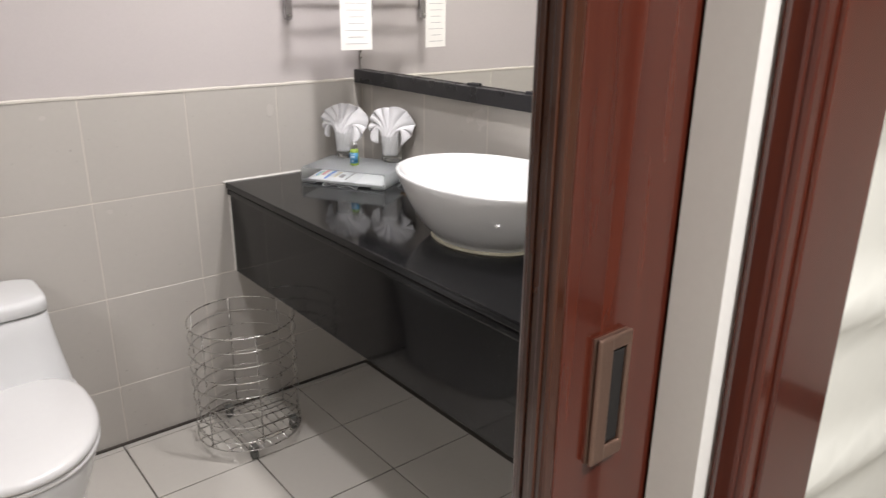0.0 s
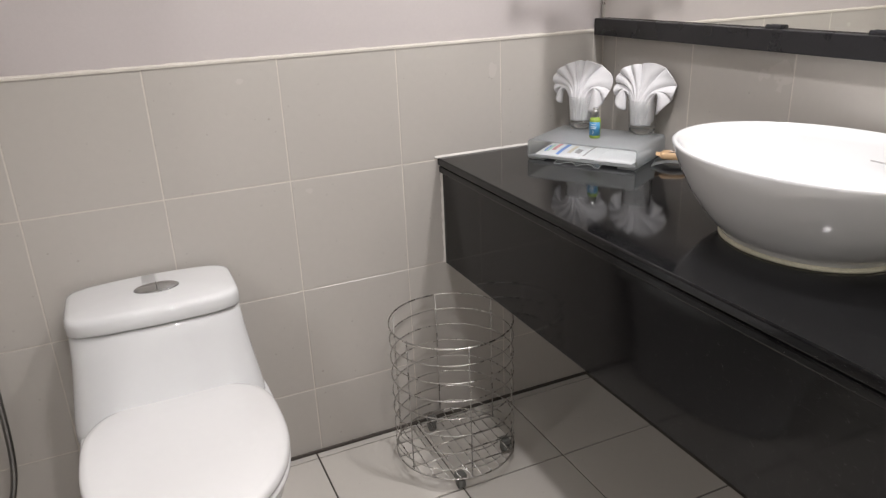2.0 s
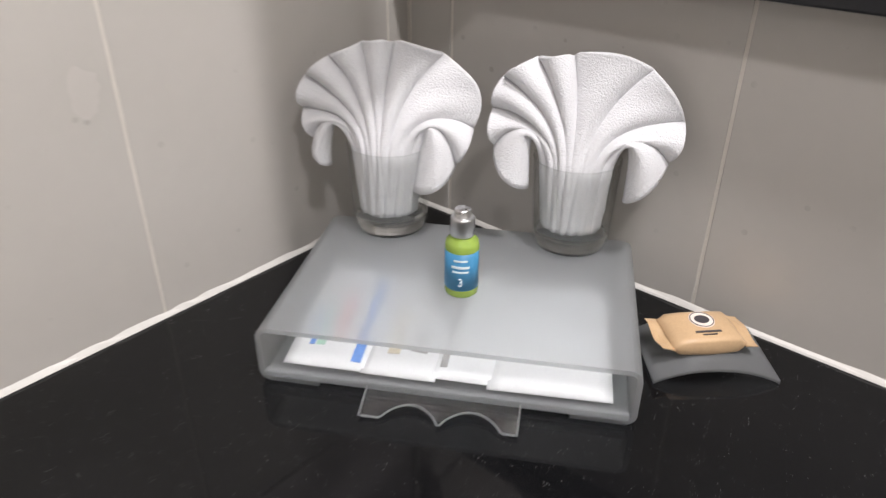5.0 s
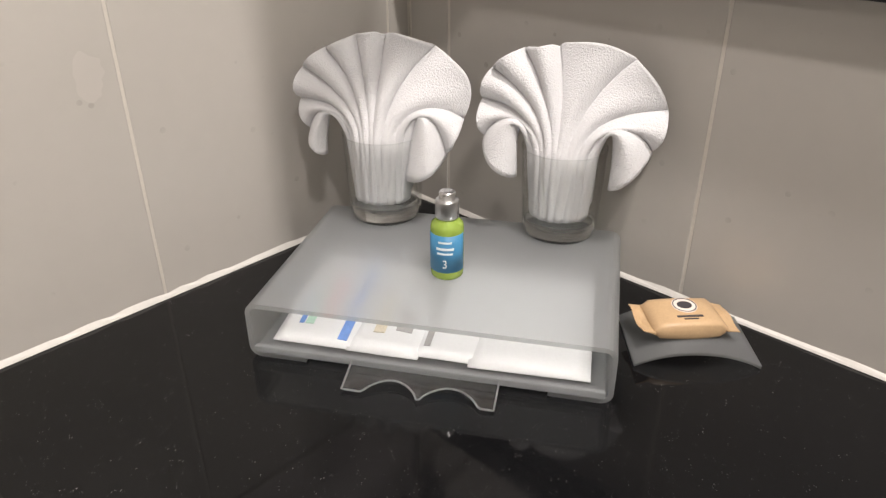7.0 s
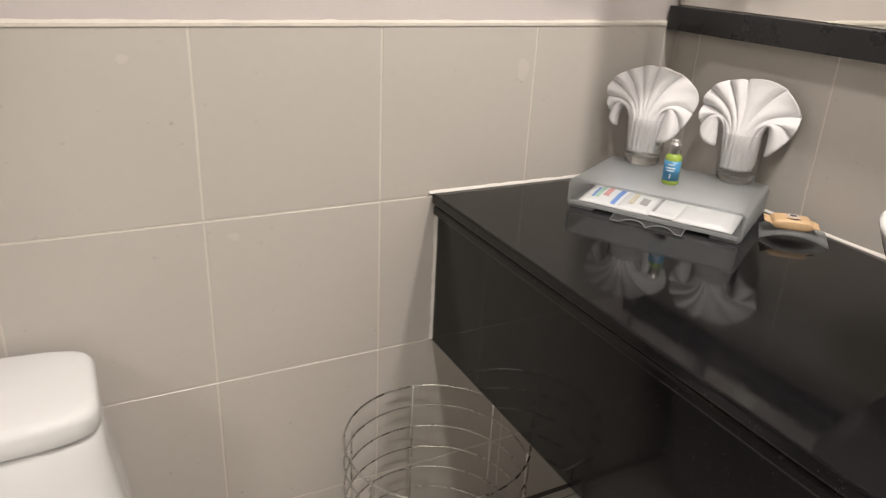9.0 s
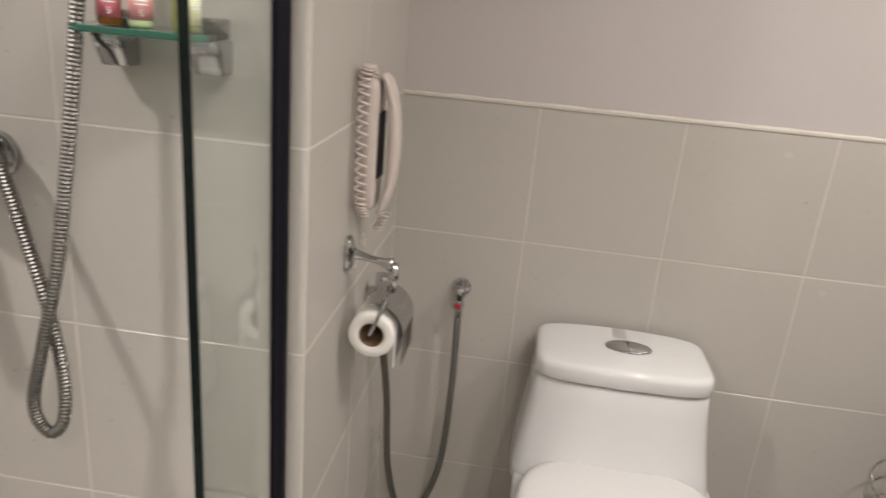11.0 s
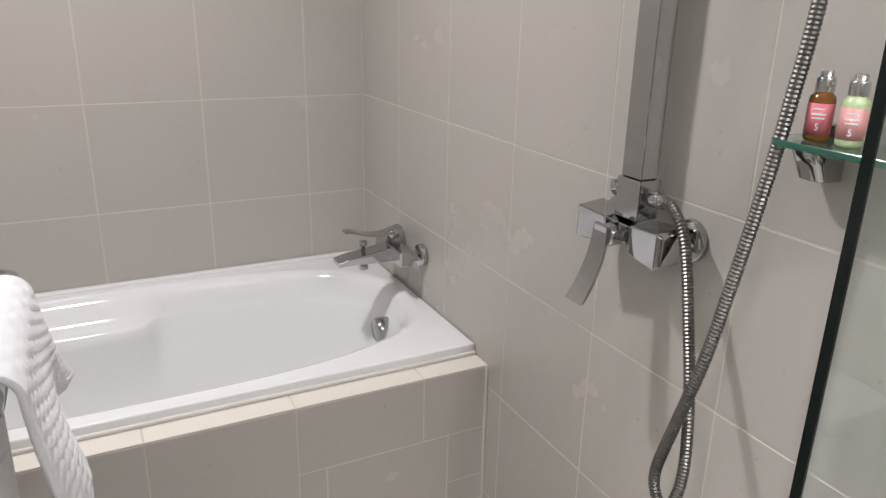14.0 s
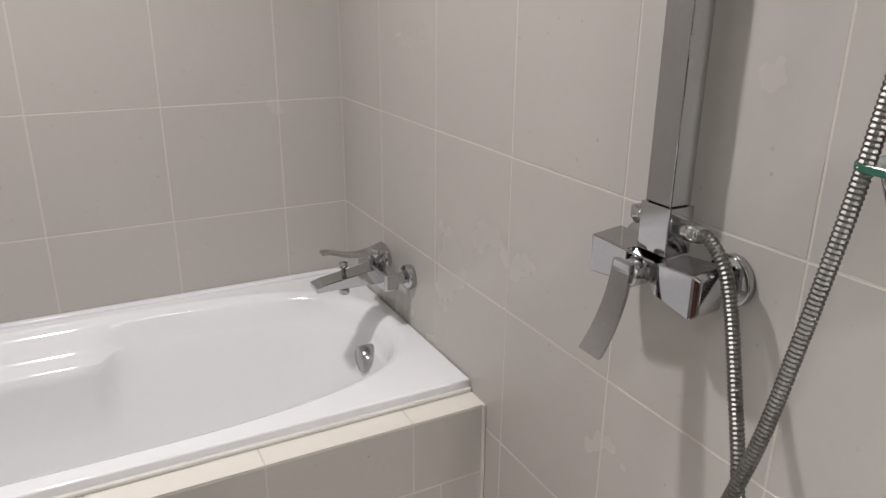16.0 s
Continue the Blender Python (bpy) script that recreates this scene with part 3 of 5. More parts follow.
# tall tap
tap = thing("basin_tap", "tall chrome waterfall tap beside the basin", "tap", (-0.105, -1.205, CT))
rows = []
for z, hy, hx, cy in ((0.0, 0.024, 0.0235, 0.0), (0.006, 0.024, 0.0235, 0.0), (0.0065, 0.0195, 0.019, 0.0), (0.10, 0.0195, 0.019, 0.0), (0.24, 0.0195, 0.019, 0.0), (0.285, 0.0205, 0.019, 0.001), (0.319, 0.0225, 0.019, 0.002), (0.320, 0.0220, 0.0185, 0.002)):
    rows.append(rounded(0, cy, hx, hy, z, 9, 40))
part("column", loft(rows), CHROME, tap, "tall square column")
rows = []
for s in range(15):
    t = s / 14
    y = 0.018 + 0.118 * t
    top = 0.3195 - 0.004 * t - 0.034 * t ** 2.6
    under = 0.270 + 0.040 * (1 - (1 - t) ** 5) - 0.030 * t ** 2.4
    under = min(under, top - 0.007)
    rows.append([(-0.019, y, under), (0.019, y, under), (0.019, y, top), (-0.019, y, top)])
bm = loft(rows)
bmesh.ops.bevel(bm, geom=[e for e in bm.edges if abs(e.verts[0].co.x - e.verts[1].co.x) < 1e-6 and abs(e.verts[0].co.y - e.verts[1].co.y) > 1e-6], offset=0.002, segments=2, profile=0.5, affect="EDGES")
part("spout", bm, CHROME, tap, "curved waterfall spout")
rows = []
for s in range(11):
    t = s / 10
    y = -0.018 + 0.108 * t
    z = 0.350 - 0.007 * math.sin(math.pi * t) + 0.016 * t * t
    rows.append([(0.015, y, z - 0.0015), (-0.015, y, z - 0.0015), (-0.015, y, z + 0.0015), (0.015, y, z + 0.0015)])
part("lever", loft(rows), CHROME, tap, "thin flat lever")
part("neck", box(-0.016, 0.016, -0.020, 0.018, 0.3202, 0.3485, 0.004), CHROME, tap)

# ---- things on the counter ----
TD = Vector((0.509, -0.861, 0))     # along the front of the tray
ANG = math.degrees(math.atan2(TD.y, TD.x))
tray = thing("amenity_tray", "frosted acrylic amenity box holding paper sachets", "tray", (-0.333, -0.139, CT), "", ANG)
W, D, H = 0.302, 0.198, 0.052
T, RC = 0.0042, 0.010


def sleeve_outline(r_out, inset):
    """The bent sheet in section: from one inward foot up, across the top and down to the other foot."""
    a, b, h = inset, W - inset, H - inset
    pts = [(0.050, inset), (a + r_out, inset)]
    for cx, cz, a0 in ((a + r_out, inset + r_out, 270), (a + r_out, h - r_out, 180), (b - r_out, h - r_out, 90), (b - r_out, inset + r_out, 0)):
        pts += [(cx + r_out * math.cos(radians(a0 - 18 * k)), cz + r_out * math.sin(radians(a0 - 18 * k))) for k in range(6)]
    return pts + [(W - 0.050, inset)]


outer, inner = sleeve_outline(RC, 0.0), sleeve_outline(RC - T, T)
bm = bmesh.new()
for (ax, az), (bx2, bz2), (cx2, cz2), (dx2, dz2) in zip(outer, outer[1:], inner[1:], inner):
    quads = [[bm.verts.new((x, y, z)) for x, z in ((ax, az), (bx2, bz2), (cx2, cz2), (dx2, dz2))] for y in (0.0, D)]
    bm.faces.new(quads[0])
    bm.faces.new(quads[1][::-1])
    bm.faces.new((quads[0][1], quads[0][0], quads[1][0], quads[1][1]))
    bm.faces.new((quads[0][3], quads[0][2], quads[1][2], quads[1][3]))
for (ax, az), (bx2, bz2) in ((outer[0], inner[0]), (outer[-1], inner[-1])):
    bm.faces.new([bm.verts.new(p) for p in ((ax, 0, az), (ax, D, az), (bx2, D, bz2), (bx2, 0, bz2))])
bmesh.ops.remove_doubles(bm, verts=list(bm.verts), dist=0.00005)
bmesh.ops.recalc_face_normals(bm, faces=list(bm.faces))
part("sleeve", bm, FROST, tray, "frosted acrylic sleeve with rounded corners")
part("back", box(T + 0.001, W - T - 0.001, D - 0.005, D - 0.0005, T + 0.0062, H - T - 0.0002), FROST, tray)
drawer = part("drawer", box(T + 0.002, W - T - 0.002, 0.002, D - 0.006, T + 0.0012, T + 0.0052, 0.001), FROST, tray, "frosted drawer bottom")
part("front_lip", box(T + 0.002, W - T - 0.002, -0.003, 0.0015, T + 0.0015, T + 0.0085, 0.0012), FROST, drawer)
lip = []
for i in range(49):
    u = i / 48
    yy = -0.030
    if 0.14 < u < 0.50:
        yy += 0.015 * math.sin(math.pi * (u - 0.14) / 0.36) ** 0.7
    elif 0.52 < u < 0.90:
        yy += 0.015 * math.sin(math.pi * (u - 0.52) / 0.38) ** 0.7
    lip.append((0.092 + 0.122 * u, yy, 0.0018 + 0.20 * (yy + 0.030)))
bm = loft([[(p[0], -0.0032, 0.0085), (p[0], -0.0032, 0.0110), (p[0], p[1], p[2] + 0.0022), (p[0], p[1], p[2])] for p in lip])
tab = part("finger_lip", bm, CLEAR_GLASS, tray, "scalloped clear drawer lip")
# pale frosted tube added to draw the highlight along the lip's rim
part("lip_edge", tube([(lip[0][0], -0.0035, 0.0100)] + [(p[0], p[1], p[2] + 0.0012) for p in lip] + [(lip[-1][0], -0.0035, 0.0100)], 0.0008, 6), FROST, tab, "", True)

rs = random.Random(9)
for k, (x0, w, d0, hh) in enumerate(((0.016, 0.074, 0.012, 0.007), (0.082, 0.062, 0.010, 0.008), (0.138, 0.056, 0.014, 0.0065), (0.186, 0.098, 0.008, 0.008))):
    s = thing("sachet", "flat white paper sachet with coloured print in the tray", "sachet", tuple(tray.matrix_world @ Vector((x0, d0, 0.0098 + 0.0004 * k))), "sachets in the tray", ANG + rs.uniform(-1.5, 1.5))
    rows = []
    for i in range(9):
        u = i / 8
        e = hh * (0.15 + 0.85 * math.sin(math.pi * u) ** 0.5)
        rows.append([(w * u, 0.0, 0.0), (w * u, 0.15, 0.0), (w * u, 0.15, e * 0.4 + 0.002), (w * u, 0.12, e + 0.009), (w * u, 0.05, e + 0.005), (w * u, 0.006, e * 0.6 + 0.001), (w * u, 0.0, 0.0006)])
    part("packet", loft(rows), SACHET, s, "", True)
    bars = ((0.30, 0.10, SACHET_GREEN, 0.02, 0.07), (0.46, 0.14, SACHET_RED, 0.03, 0.08), (0.76, 0.11, SACHET_BLUE, 0.006, 0.11), (0.22, 0.06, SACHET_BLUE, 0.02, 0.06)) if k == 0 else \
           ((0.30, 0.16, SACHET_TAN, 0.02, 0.07), (0.60, 0.22, PAPER_INK, 0.025, 0.05)) if k == 1 else ((0.14, 0.10, PAPER_INK, 0.01, 0.09),) if k == 2 else ()
    for a, bw, ink, d1, d2 in bars:
        u0, u1 = a, a + bw
        rows = []
        for i in range(4):
            d = d1 + (d2 - d1) * i / 3
            def top(u):
                e = hh * (0.15 + 0.85 * math.sin(math.pi * u) ** 0.5)
                return (e * 0.6 + 0.001) + ((e + 0.005) - (e * 0.6 + 0.001)) * (d - 0.006) / 0.044 if d < 0.05 else e + 0.005 + 0.004 * (d - 0.05) / 0.07
            rows.append([(w * u0, d, top(u0) + 0.0002), (w * u1, d, top(u1) + 0.0002), (w * u1, d, top(u1) + 0.0009), (w * u0, d, top(u0) + 0.0009)])
        part("print", loft(rows), ink, s)


def bottle(name, label, at, turn, body, lab, cap, digit="", cloth=None, scale=1.0, group="", slim=1.0):
    """A small toiletry bottle: body, wrapped label, metal cap with a nozzle, and its printed number."""
    ob = thing(name, label, "bottle", at, group, turn)
    s = scale
    prof = [(0.0135, 0), (0.0155, 0.0015), (0.016, 0.004), (0.016, 0.044), (0.0150, 0.048), (0.0105, 0.0515), (0.0095, 0.0535)]
    part("flask", lathe([(r * s, z * s) for r, z in prof], n=26), body, ob, "", True)
    c = part("cap", lathe([(r * s, z * s) for r, z in ((0.0104, 0.0525), (0.0112, 0.0532), (0.0114, 0.0536), (0.0112, 0.0665), (0.0111, 0.0672), (0.0104, 0.0681), (0.0100, 0.0683), (0.0082, 0.0686), (0.0080, 0.0688), (0.0078, 0.0738), (0.0076, 0.0742), (0.0066, 0.0750), (0.0060, 0.0752), (0.0015, 0.0753))], n=26), cap, ob, "silver cap", True)
    n = 18
    rows = []
    for i in range(n + 1):
        a = math.radians(-90 - 78 + 156 * i / n)
        ca, sa = math.cos(a), math.sin(a)
        r0, r1 = 0.01602 * s, 0.01635 * s
        rows.append([(r0 * ca, r0 * sa, 0.008 * s), (r1 * ca, r1 * sa, 0.008 * s), (r1 * ca, r1 * sa, 0.041 * s), (r0 * ca, r0 * sa, 0.041 * s)])
    label_part = part("label", loft(rows), lab, ob, "", True)
    for z, w, h in ((0.0345, 0.013, 0.0016), (0.0285, 0.017, 0.0021), (0.0245, 0.015, 0.0016)):
        rows = []
        for i in range(9):
            a = math.radians(-90) + (w / 0.016) * (i / 8 - 0.5)
            rows.append([(r * s * math.cos(a), r * s * math.sin(a), zz * s) for r, zz in ((0.0163, z), (0.01655, z), (0.01655, z + h), (0.0163, z + h))])
        part("print_line", loft(rows), WHITE_INK, label_part)
    if digit:
        cu = bpy.data.curves.new("digit", "FONT")
        cu.body, cu.size, cu.extrude, cu.align_x = digit, 0.0105 * s, 0.00015, "CENTER"
        tmp = bpy.data.objects.new("digit", cu)
        me = bpy.data.meshes.new_from_object(tmp)
        bpy.data.objects.remove(tmp)
        me.materials.append(WHITE_INK)
        d = new("digit", me)
        d.parent = label_part
        d.matrix_local = pose(0, -0.0166 * s * slim, 0.0125 * s, 90, 0, 0)
    if slim != 1.0:
        for q in list(ob.children) + list(label_part.children):
            q.data.transform(Matrix.Diagonal((slim, 1.0 if q.name.startswith("digit") else slim, 1.0, 1.0)))
    return ob


bottle("lotion_bottle", "small lime green lotion bottle with blue label and silver cap", (-0.184, -0.229, CT + H + 0.0005), -55, LIME, LABEL_BLUE, CAP, "3", scale=1.05, slim=0.85)


def fan_towel(at, turn, seed, folds, wings, height=0.090, rim=0.088):
    """A water glass with a hand towel folded into a fan stuck in it."""
    r = random.Random(seed)
    g = thing("water_glass", "clear drinking glass on the frosted tray", "glass", at, "glasses", turn)
    part("tumbler", lathe([(0.030, 0.0), (0.034, 0.002), (0.0360, 0.010), (0.0395, rim - 0.0006), (0.0390, rim), (0.0384, rim - 0.0006), (0.0350, 0.017), (0.031, 0.0130), (0.002, 0.0125)], n=40), CLEAR_GLASS, g, "", True)
    foot = part("glass_base", lathe([(0.029, 0.0004), (0.0325, 0.002), (0.0338, 0.008), (0.0335, 0.0135), (0.025, 0.0150), (0.002, 0.0145)], n=40), BASE_GLASS, g, "thick clear base", True)
    foot.visible_shadow = False
    part("glass_rim", tube([(0.0391 * math.cos(2 * math.pi * k / 40), 0.0391 * math.sin(2 * math.pi * k / 40), rim) for k in range(40)], 0.0007, 6, closed=True), CLEAR_GLASS, g, "", True)
    t = thing("fan_towel", "white terry towel folded into a fan in the glass", "towel", at, "fan towels", turn)
    # pleats rise out of the glass, arch outward and droop at the wings
    bm = bmesh.new()
    NA, NR = 260, 46
    tilt = [r.uniform(-1, 1) for _ in range(12)]
    rows = []
    for i in range(NA + 1):
        u = i / NA
        k = max(q for q in range(len(folds) - 1) if folds[q] <= u + 1e-9)
        wide = folds[k + 1] - folds[k]
        f = (u - folds[k]) / wide
        ridge = math.sin(math.pi * f) ** 0.62 * (0.62 if wide > 0.13 else 1.0)
        ang = math.radians(wings[0] + (wings[1] - wings[0]) * u)
        ca, sa = math.cos(ang), math.sin(ang)
        lobe = 1.0 + 0.025 * math.sin(5 * ang + 2 * tilt[1]) + 0.02 * math.sin(3 * ang + tilt[2]) + 0.022 * ridge
        notch = 1.0 - 0.06 * math.exp(-((u - 0.53) / 0.010) ** 2)
        reach = (0.088 if ca > 0 else 0.083) * (1.0 + 0.06 * tilt[5])
        ex, ez = reach * lobe * ca, height + 0.030 + (0.062 if sa > 0 else 0.074) * lobe * notch * sa
        xs = (0.5 - u) * 2 * 0.031
        a0 = Vector((xs * 0.84, 0, 0.024))
        a1 = Vector((xs, 0, rim - 0.002))
        c1 = Vector((xs * 1.25, 0, height + 0.026 + 0.012 * math.cos((u - 0.5) * math.pi)))
        e = Vector((ex, 0, ez))
        droop = max(0.0, -sa)
        c2 = Vector((xs * 1.3 + 0.60 * (ex - xs), 0, max(height + 0.026, height + 0.030 + 0.75 * (ez - height - 0.030)) + 0.014 * droop))
        col = []
        for j in range(NR + 1):
            v = j / NR
            q = max(0.0, (v - 0.3) / 0.7)
            if v < 0.3:
                p = a0.lerp(a1, v / 0.3)
            else:
                p = (1 - q) ** 3 * a1 + 3 * (1 - q) ** 2 * q * c1 + 3 * (1 - q) * q * q * c2 + q ** 3 * e
            amp = 0.0026 + 0.0165 * q ** 0.9
            y = -amp * ridge - 0.0285 * math.sqrt(max(0.0, 1 - (xs / 0.0330) ** 2)) * (1 - q) ** 1.6
            y += -0.016 * droop * q + 0.012 * q * math.sin(math.pi * u)
            y += 0.0012 * math.sin(40 * u + 9 * v + tilt[3]) + 0.003 * q * math.sin(11 * u + 5 * v + tilt[6])
            col.append(bm.verts.new((p.x, y, p.z)))
        rows.append(col)
    for a, b in zip(rows, rows[1:]):
        for j in range(NR):
            bm.faces.new((a[j], b[j], b[j + 1], a[j + 1]))
    fan = part("fan", bm, TERRY, t, "", True)
    mod = fan.modifiers.new("thick", "SOLIDIFY")
    mod.thickness, mod.offset = 0.0040, 0
    # the roll pressed into the glass
    n = 48
    rings = []
    for k in range(19):
        v = k / 18
        z = 0.0200 + (height - 0.004 - 0.0200) * v
        base = 0.0285 + 0.0020 * v
        if v < 0.25:
            base *= 0.35 + 0.65 * math.sin(v / 0.25 * math.pi / 2) ** 0.7
        ring = []
        for i in range(n):
            a = 2 * math.pi * i / n
            rr = base * (1.0 + 0.022 * math.cos(13 * a + tilt[4] + 1.2 * v) + 0.008 * math.cos(29 * a))
            ring.append((rr * math.cos(a), rr * math.sin(a), z))
        rings.append(ring)
    part("stem", loft(rings), TERRY, t, "", True)
    return g


fan_towel((-0.137, -0.100, CT + H + 0.0005), -56, 3, (0.0, 0.11, 0.20, 0.42, 0.53, 0.60, 0.68, 0.76, 0.85, 0.93, 1.0), (-72, 226))
fan_towel((-0.050, -0.252, CT + H + 0.0005), -66, 8, (0.0, 0.12, 0.22, 0.37, 0.53, 0.61, 0.70, 0.79, 0.88, 1.0), (-58, 238))

# soap in its dish
dish = thing("soap_dish", "small curved frosted acrylic soap dish", "soap dish", (-0.064, -0.402, CT), "", -49)
rows = []
for i in range(21):
    u = i / 20 * 2 - 1
    z = 0.0004 + 0.0125 * (1 - abs(u) ** 2.2)
    rows.append([(0.052 * u, -0.036, z + 0.0036), (0.052 * u, 0.036, z + 0.0036), (0.052 * u, 0.036, z), (0.052 * u, -0.036, z)])
part("plate", loft(rows), FROST, dish, "", True)
soap = thing("soap_bar", "wrapped bar of soap in tan paper with round mark", "soap", (-0.066, -0.396, CT + 0.0140), "", -43)
rows = []
cr = random.Random(5)
for u, hh, w in ((-0.80, 0.004, 0.0225), (-0.72, 0.011, 0.0230), (-0.64, 0.0175, 0.0240), (-0.3, 0.0195, 0.0245), (0.0, 0.0200, 0.0245), (0.3, 0.0195, 0.0245), (0.64, 0.0175, 0.0240), (0.72, 0.011, 0.0230), (0.80, 0.004, 0.0225)):
    ring = []
    for k in range(24):
        a = 2 * math.pi * k / 24
        c, q = math.copysign(abs(math.cos(a)) ** 0.42, math.cos(a)), math.copysign(abs(math.sin(a)) ** 0.42, math.sin(a))
        ring.append((0.046 * u, w * c + cr.uniform(-0.0006, 0.0006), 0.0105 + hh * 0.5 * q + cr.uniform(-0.0004, 0.0004)))
    rows.append(ring)
part("wrapper", loft(rows), WRAP, soap, "", True)
for s in (-1, 1):
    rows = []
    for k in range(27):
        w = -0.0245 + 0.049 * k / 26
        z = 0.0105 + 0.0022 * math.sin(150 * w + s) * (1 if s < 0 else 0.7)
        x1 = s * (0.0480 + (0.0010 if k % 2 else 0.0))
        rows.append([(s * 0.0355, w, 0.0105 + 0.0008), (s * 0.0425, w, z + 0.0006), (x1, w, z - 0.001 * s + 0.0005), (x1, w, z - 0.001 * s), (s * 0.0425, w, z - 0.0004), (s * 0.0355, w, 0.0105 - 0.0008)])
    part("crimped_end", loft(rows), WRAP, soap, "crimped paper end")
part("round_mark", lathe([(0.0125, 0.0196), (0.0125, 0.0209), (0.002, 0.0209)], 0.002, 0.006, 0, n=28), WRAP_MARK, soap, "pale round mark")
part("round_mark_ring", lathe([(0.0118, 0.0205), (0.0118, 0.0211), (0.0108, 0.0211), (0.0108, 0.0205)], 0.002, 0.006, 0, n=28, cap0=False, cap1=False), WRAP_DARK, soap, "thin dark ring")
part("round_mark_centre", lathe([(0.0062, 0.0205), (0.0062, 0.0213), (0.001, 0.0213)], 0.002, 0.006, 0, n=20, sx=1.2), WRAP_DARK, soap, "dark centre")
part("print_line", box(-0.012, 0.014, -0.0135, -0.0110, 0.0196, 0.0207), WRAP_DARK, soap)
part("print_line", box(-0.006, 0.008, -0.0170, -0.0158, 0.0196, 0.0206), WRAP_DARK, soap)

for q in soap.children:
    q.data.transform(Matrix.Diagonal((0.86, 0.9, 0.95, 1.0)))

# notice card and bracket on the wall beside the mirror
rail = thing("towel_rail", "chrome towel rail with rounded bracket ends", "towel rail", (0, 0, 0))
for x in (-0.281, -0.045):
    rows = []
    for k in range(9):
        a = math.pi * k / 8
        rows.append((x + 0.0125 * math.cos(a + math.pi), 1.335 + 0.0125 * math.sin(a + math.pi)))
    outline = rows + [(x + 0.0125, 1.52), (x - 0.0125, 1.52)]
    part("bracket", loft([[(px, y, pz) for px, pz in outline] for y in (-0.001, -0.010, -0.016)]), CHROME, rail)
    part("arm", rod((x, -0.014, 1.50), (x, -0.225, 1.50), 0.008), CHROME, rail, "", True)
for y in (-0.060, -0.115, -0.170, -0.225):
    part("bar", rod((-0.300, y, 1.5095), (-0.030, y, 1.5095), 0.006), CHROME, rail, "", True)
part("screw", disc_on("y", (-0.281, -0.0162, 1.338), 0.005, -0.003), STEEL, rail)
card = thing("notice_card", "white printed notice card hanging from the rail", "card", (-0.166, -0.233, 1.239), "", -12)
part("sheet", box(-0.052, 0.052, -0.0008, 0.0008, 0, 0.262, 0.0004, 1), PAPER, card)
for k in range(11):
    w = 0.038 * (0.6 + 0.4 * random.Random(k).random())
    part("text_line", box(-w, w, -0.0014, -0.0007, 0.018 + 0.02 * k, 0.0200 + 0.02 * k), PAPER_INK, card)

# ---- laundry basket ----
bx, by = -0.602, -0.195
basket = thing("wire_basket", "round stainless wire basket on casters", "basket", (bx, by, 0))
R = 0.166
circle = [(R * math.cos(2 * math.pi * i / 64), R * math.sin(2 * math.pi * i / 64)) for i in range(64)]
RINGS = (0.045, 0.075, 0.127, 0.179, 0.231, 0.283, 0.335, 0.385, 0.432)
for k, z in enumerate(RINGS):
    part("ring", tube([(x, y, z) for x, y in circle], 0.0014 if 0 < k < 8 else 0.0020, 6, closed=True), STEEL, basket, "", True)
for k in range(6):
    a = 2 * math.pi * (k + 0.35) / 6
    c, s = math.cos(a) * (R - 0.004), math.sin(a) * (R - 0.004)
    part("upright", rod((c, s, 0.043), (c, s, 0.434), 0.0017, 6), STEEL, basket, "", True)
for k in range(-5, 6):
    o = k * 0.0285
    h = math.sqrt(max(0.0, R * R - o * o))
    part("base_wire", rod((o, -h, 0.047), (o, h, 0.047), 0.0016, 6), STEEL, basket, "", True)
    if k % 2 == 0:
        part("base_wire", rod((-h, o, 0.0508), (h, o, 0.0508), 0.0018, 6), STEEL, basket, "", True)
for a in (250, 338, 95):
    c, s = 0.142 * math.cos(radians(a)), 0.142 * math.sin(radians(a))
    wheel = part("caster", disc_on("x", (c - 0.009, s, 0.0165), 0.0165, 0.018, 18), CASTER, basket, "grey swivel caster", True)
    part("fork", box(c - 0.013, c + 0.013, s - 0.014, s + 0.014, 0.030, 0.0465, 0.003), CASTER, wheel)

# ---- toilet ----
TX = -1.303
toilet = thing("toilet", "white one-piece ceramic toilet with closed lid", "toilet", (TX, 0, 0))


def egg(w, front, back, z, n=56, pb=3.6, pf=2.15, mid=0.42):
    """An egg outline: a squarish back, a round front."""
    yc = back + (front - back) * mid
    out = []
    for i in range(n):
        a = 2 * math.pi * i / n
        c, s = math.cos(a), math.sin(a)
        p = pb if s > 0 else pf
        out.append((w * math.copysign(abs(c) ** (2 / p), c), yc + ((back - yc) if s > 0 else (yc - front)) * math.copysign(abs(s) ** (2 / p), s), z))
    return out


rows = [egg(w, f, b, z) for w, f, b, z in ((0.136, -0.555, -0.022, 0.0), (0.140, -0.560, -0.020, 0.01), (0.142, -0.565, -0.020, 0.06), (0.150, -0.585, -0.020, 0.13), (0.168, -0.625, -0.020, 0.20), (0.186, -0.655, -0.020, 0.27), (0.201, -0.678, -0.020, 0.325), (0.208, -0.687, -0.020, 0.36), (0.208, -0.690, -0.020, 0.378), (0.203, -0.686, -0.022, 0.386))]
part("bowl", loft(rows), CERAMIC, toilet, "", True)


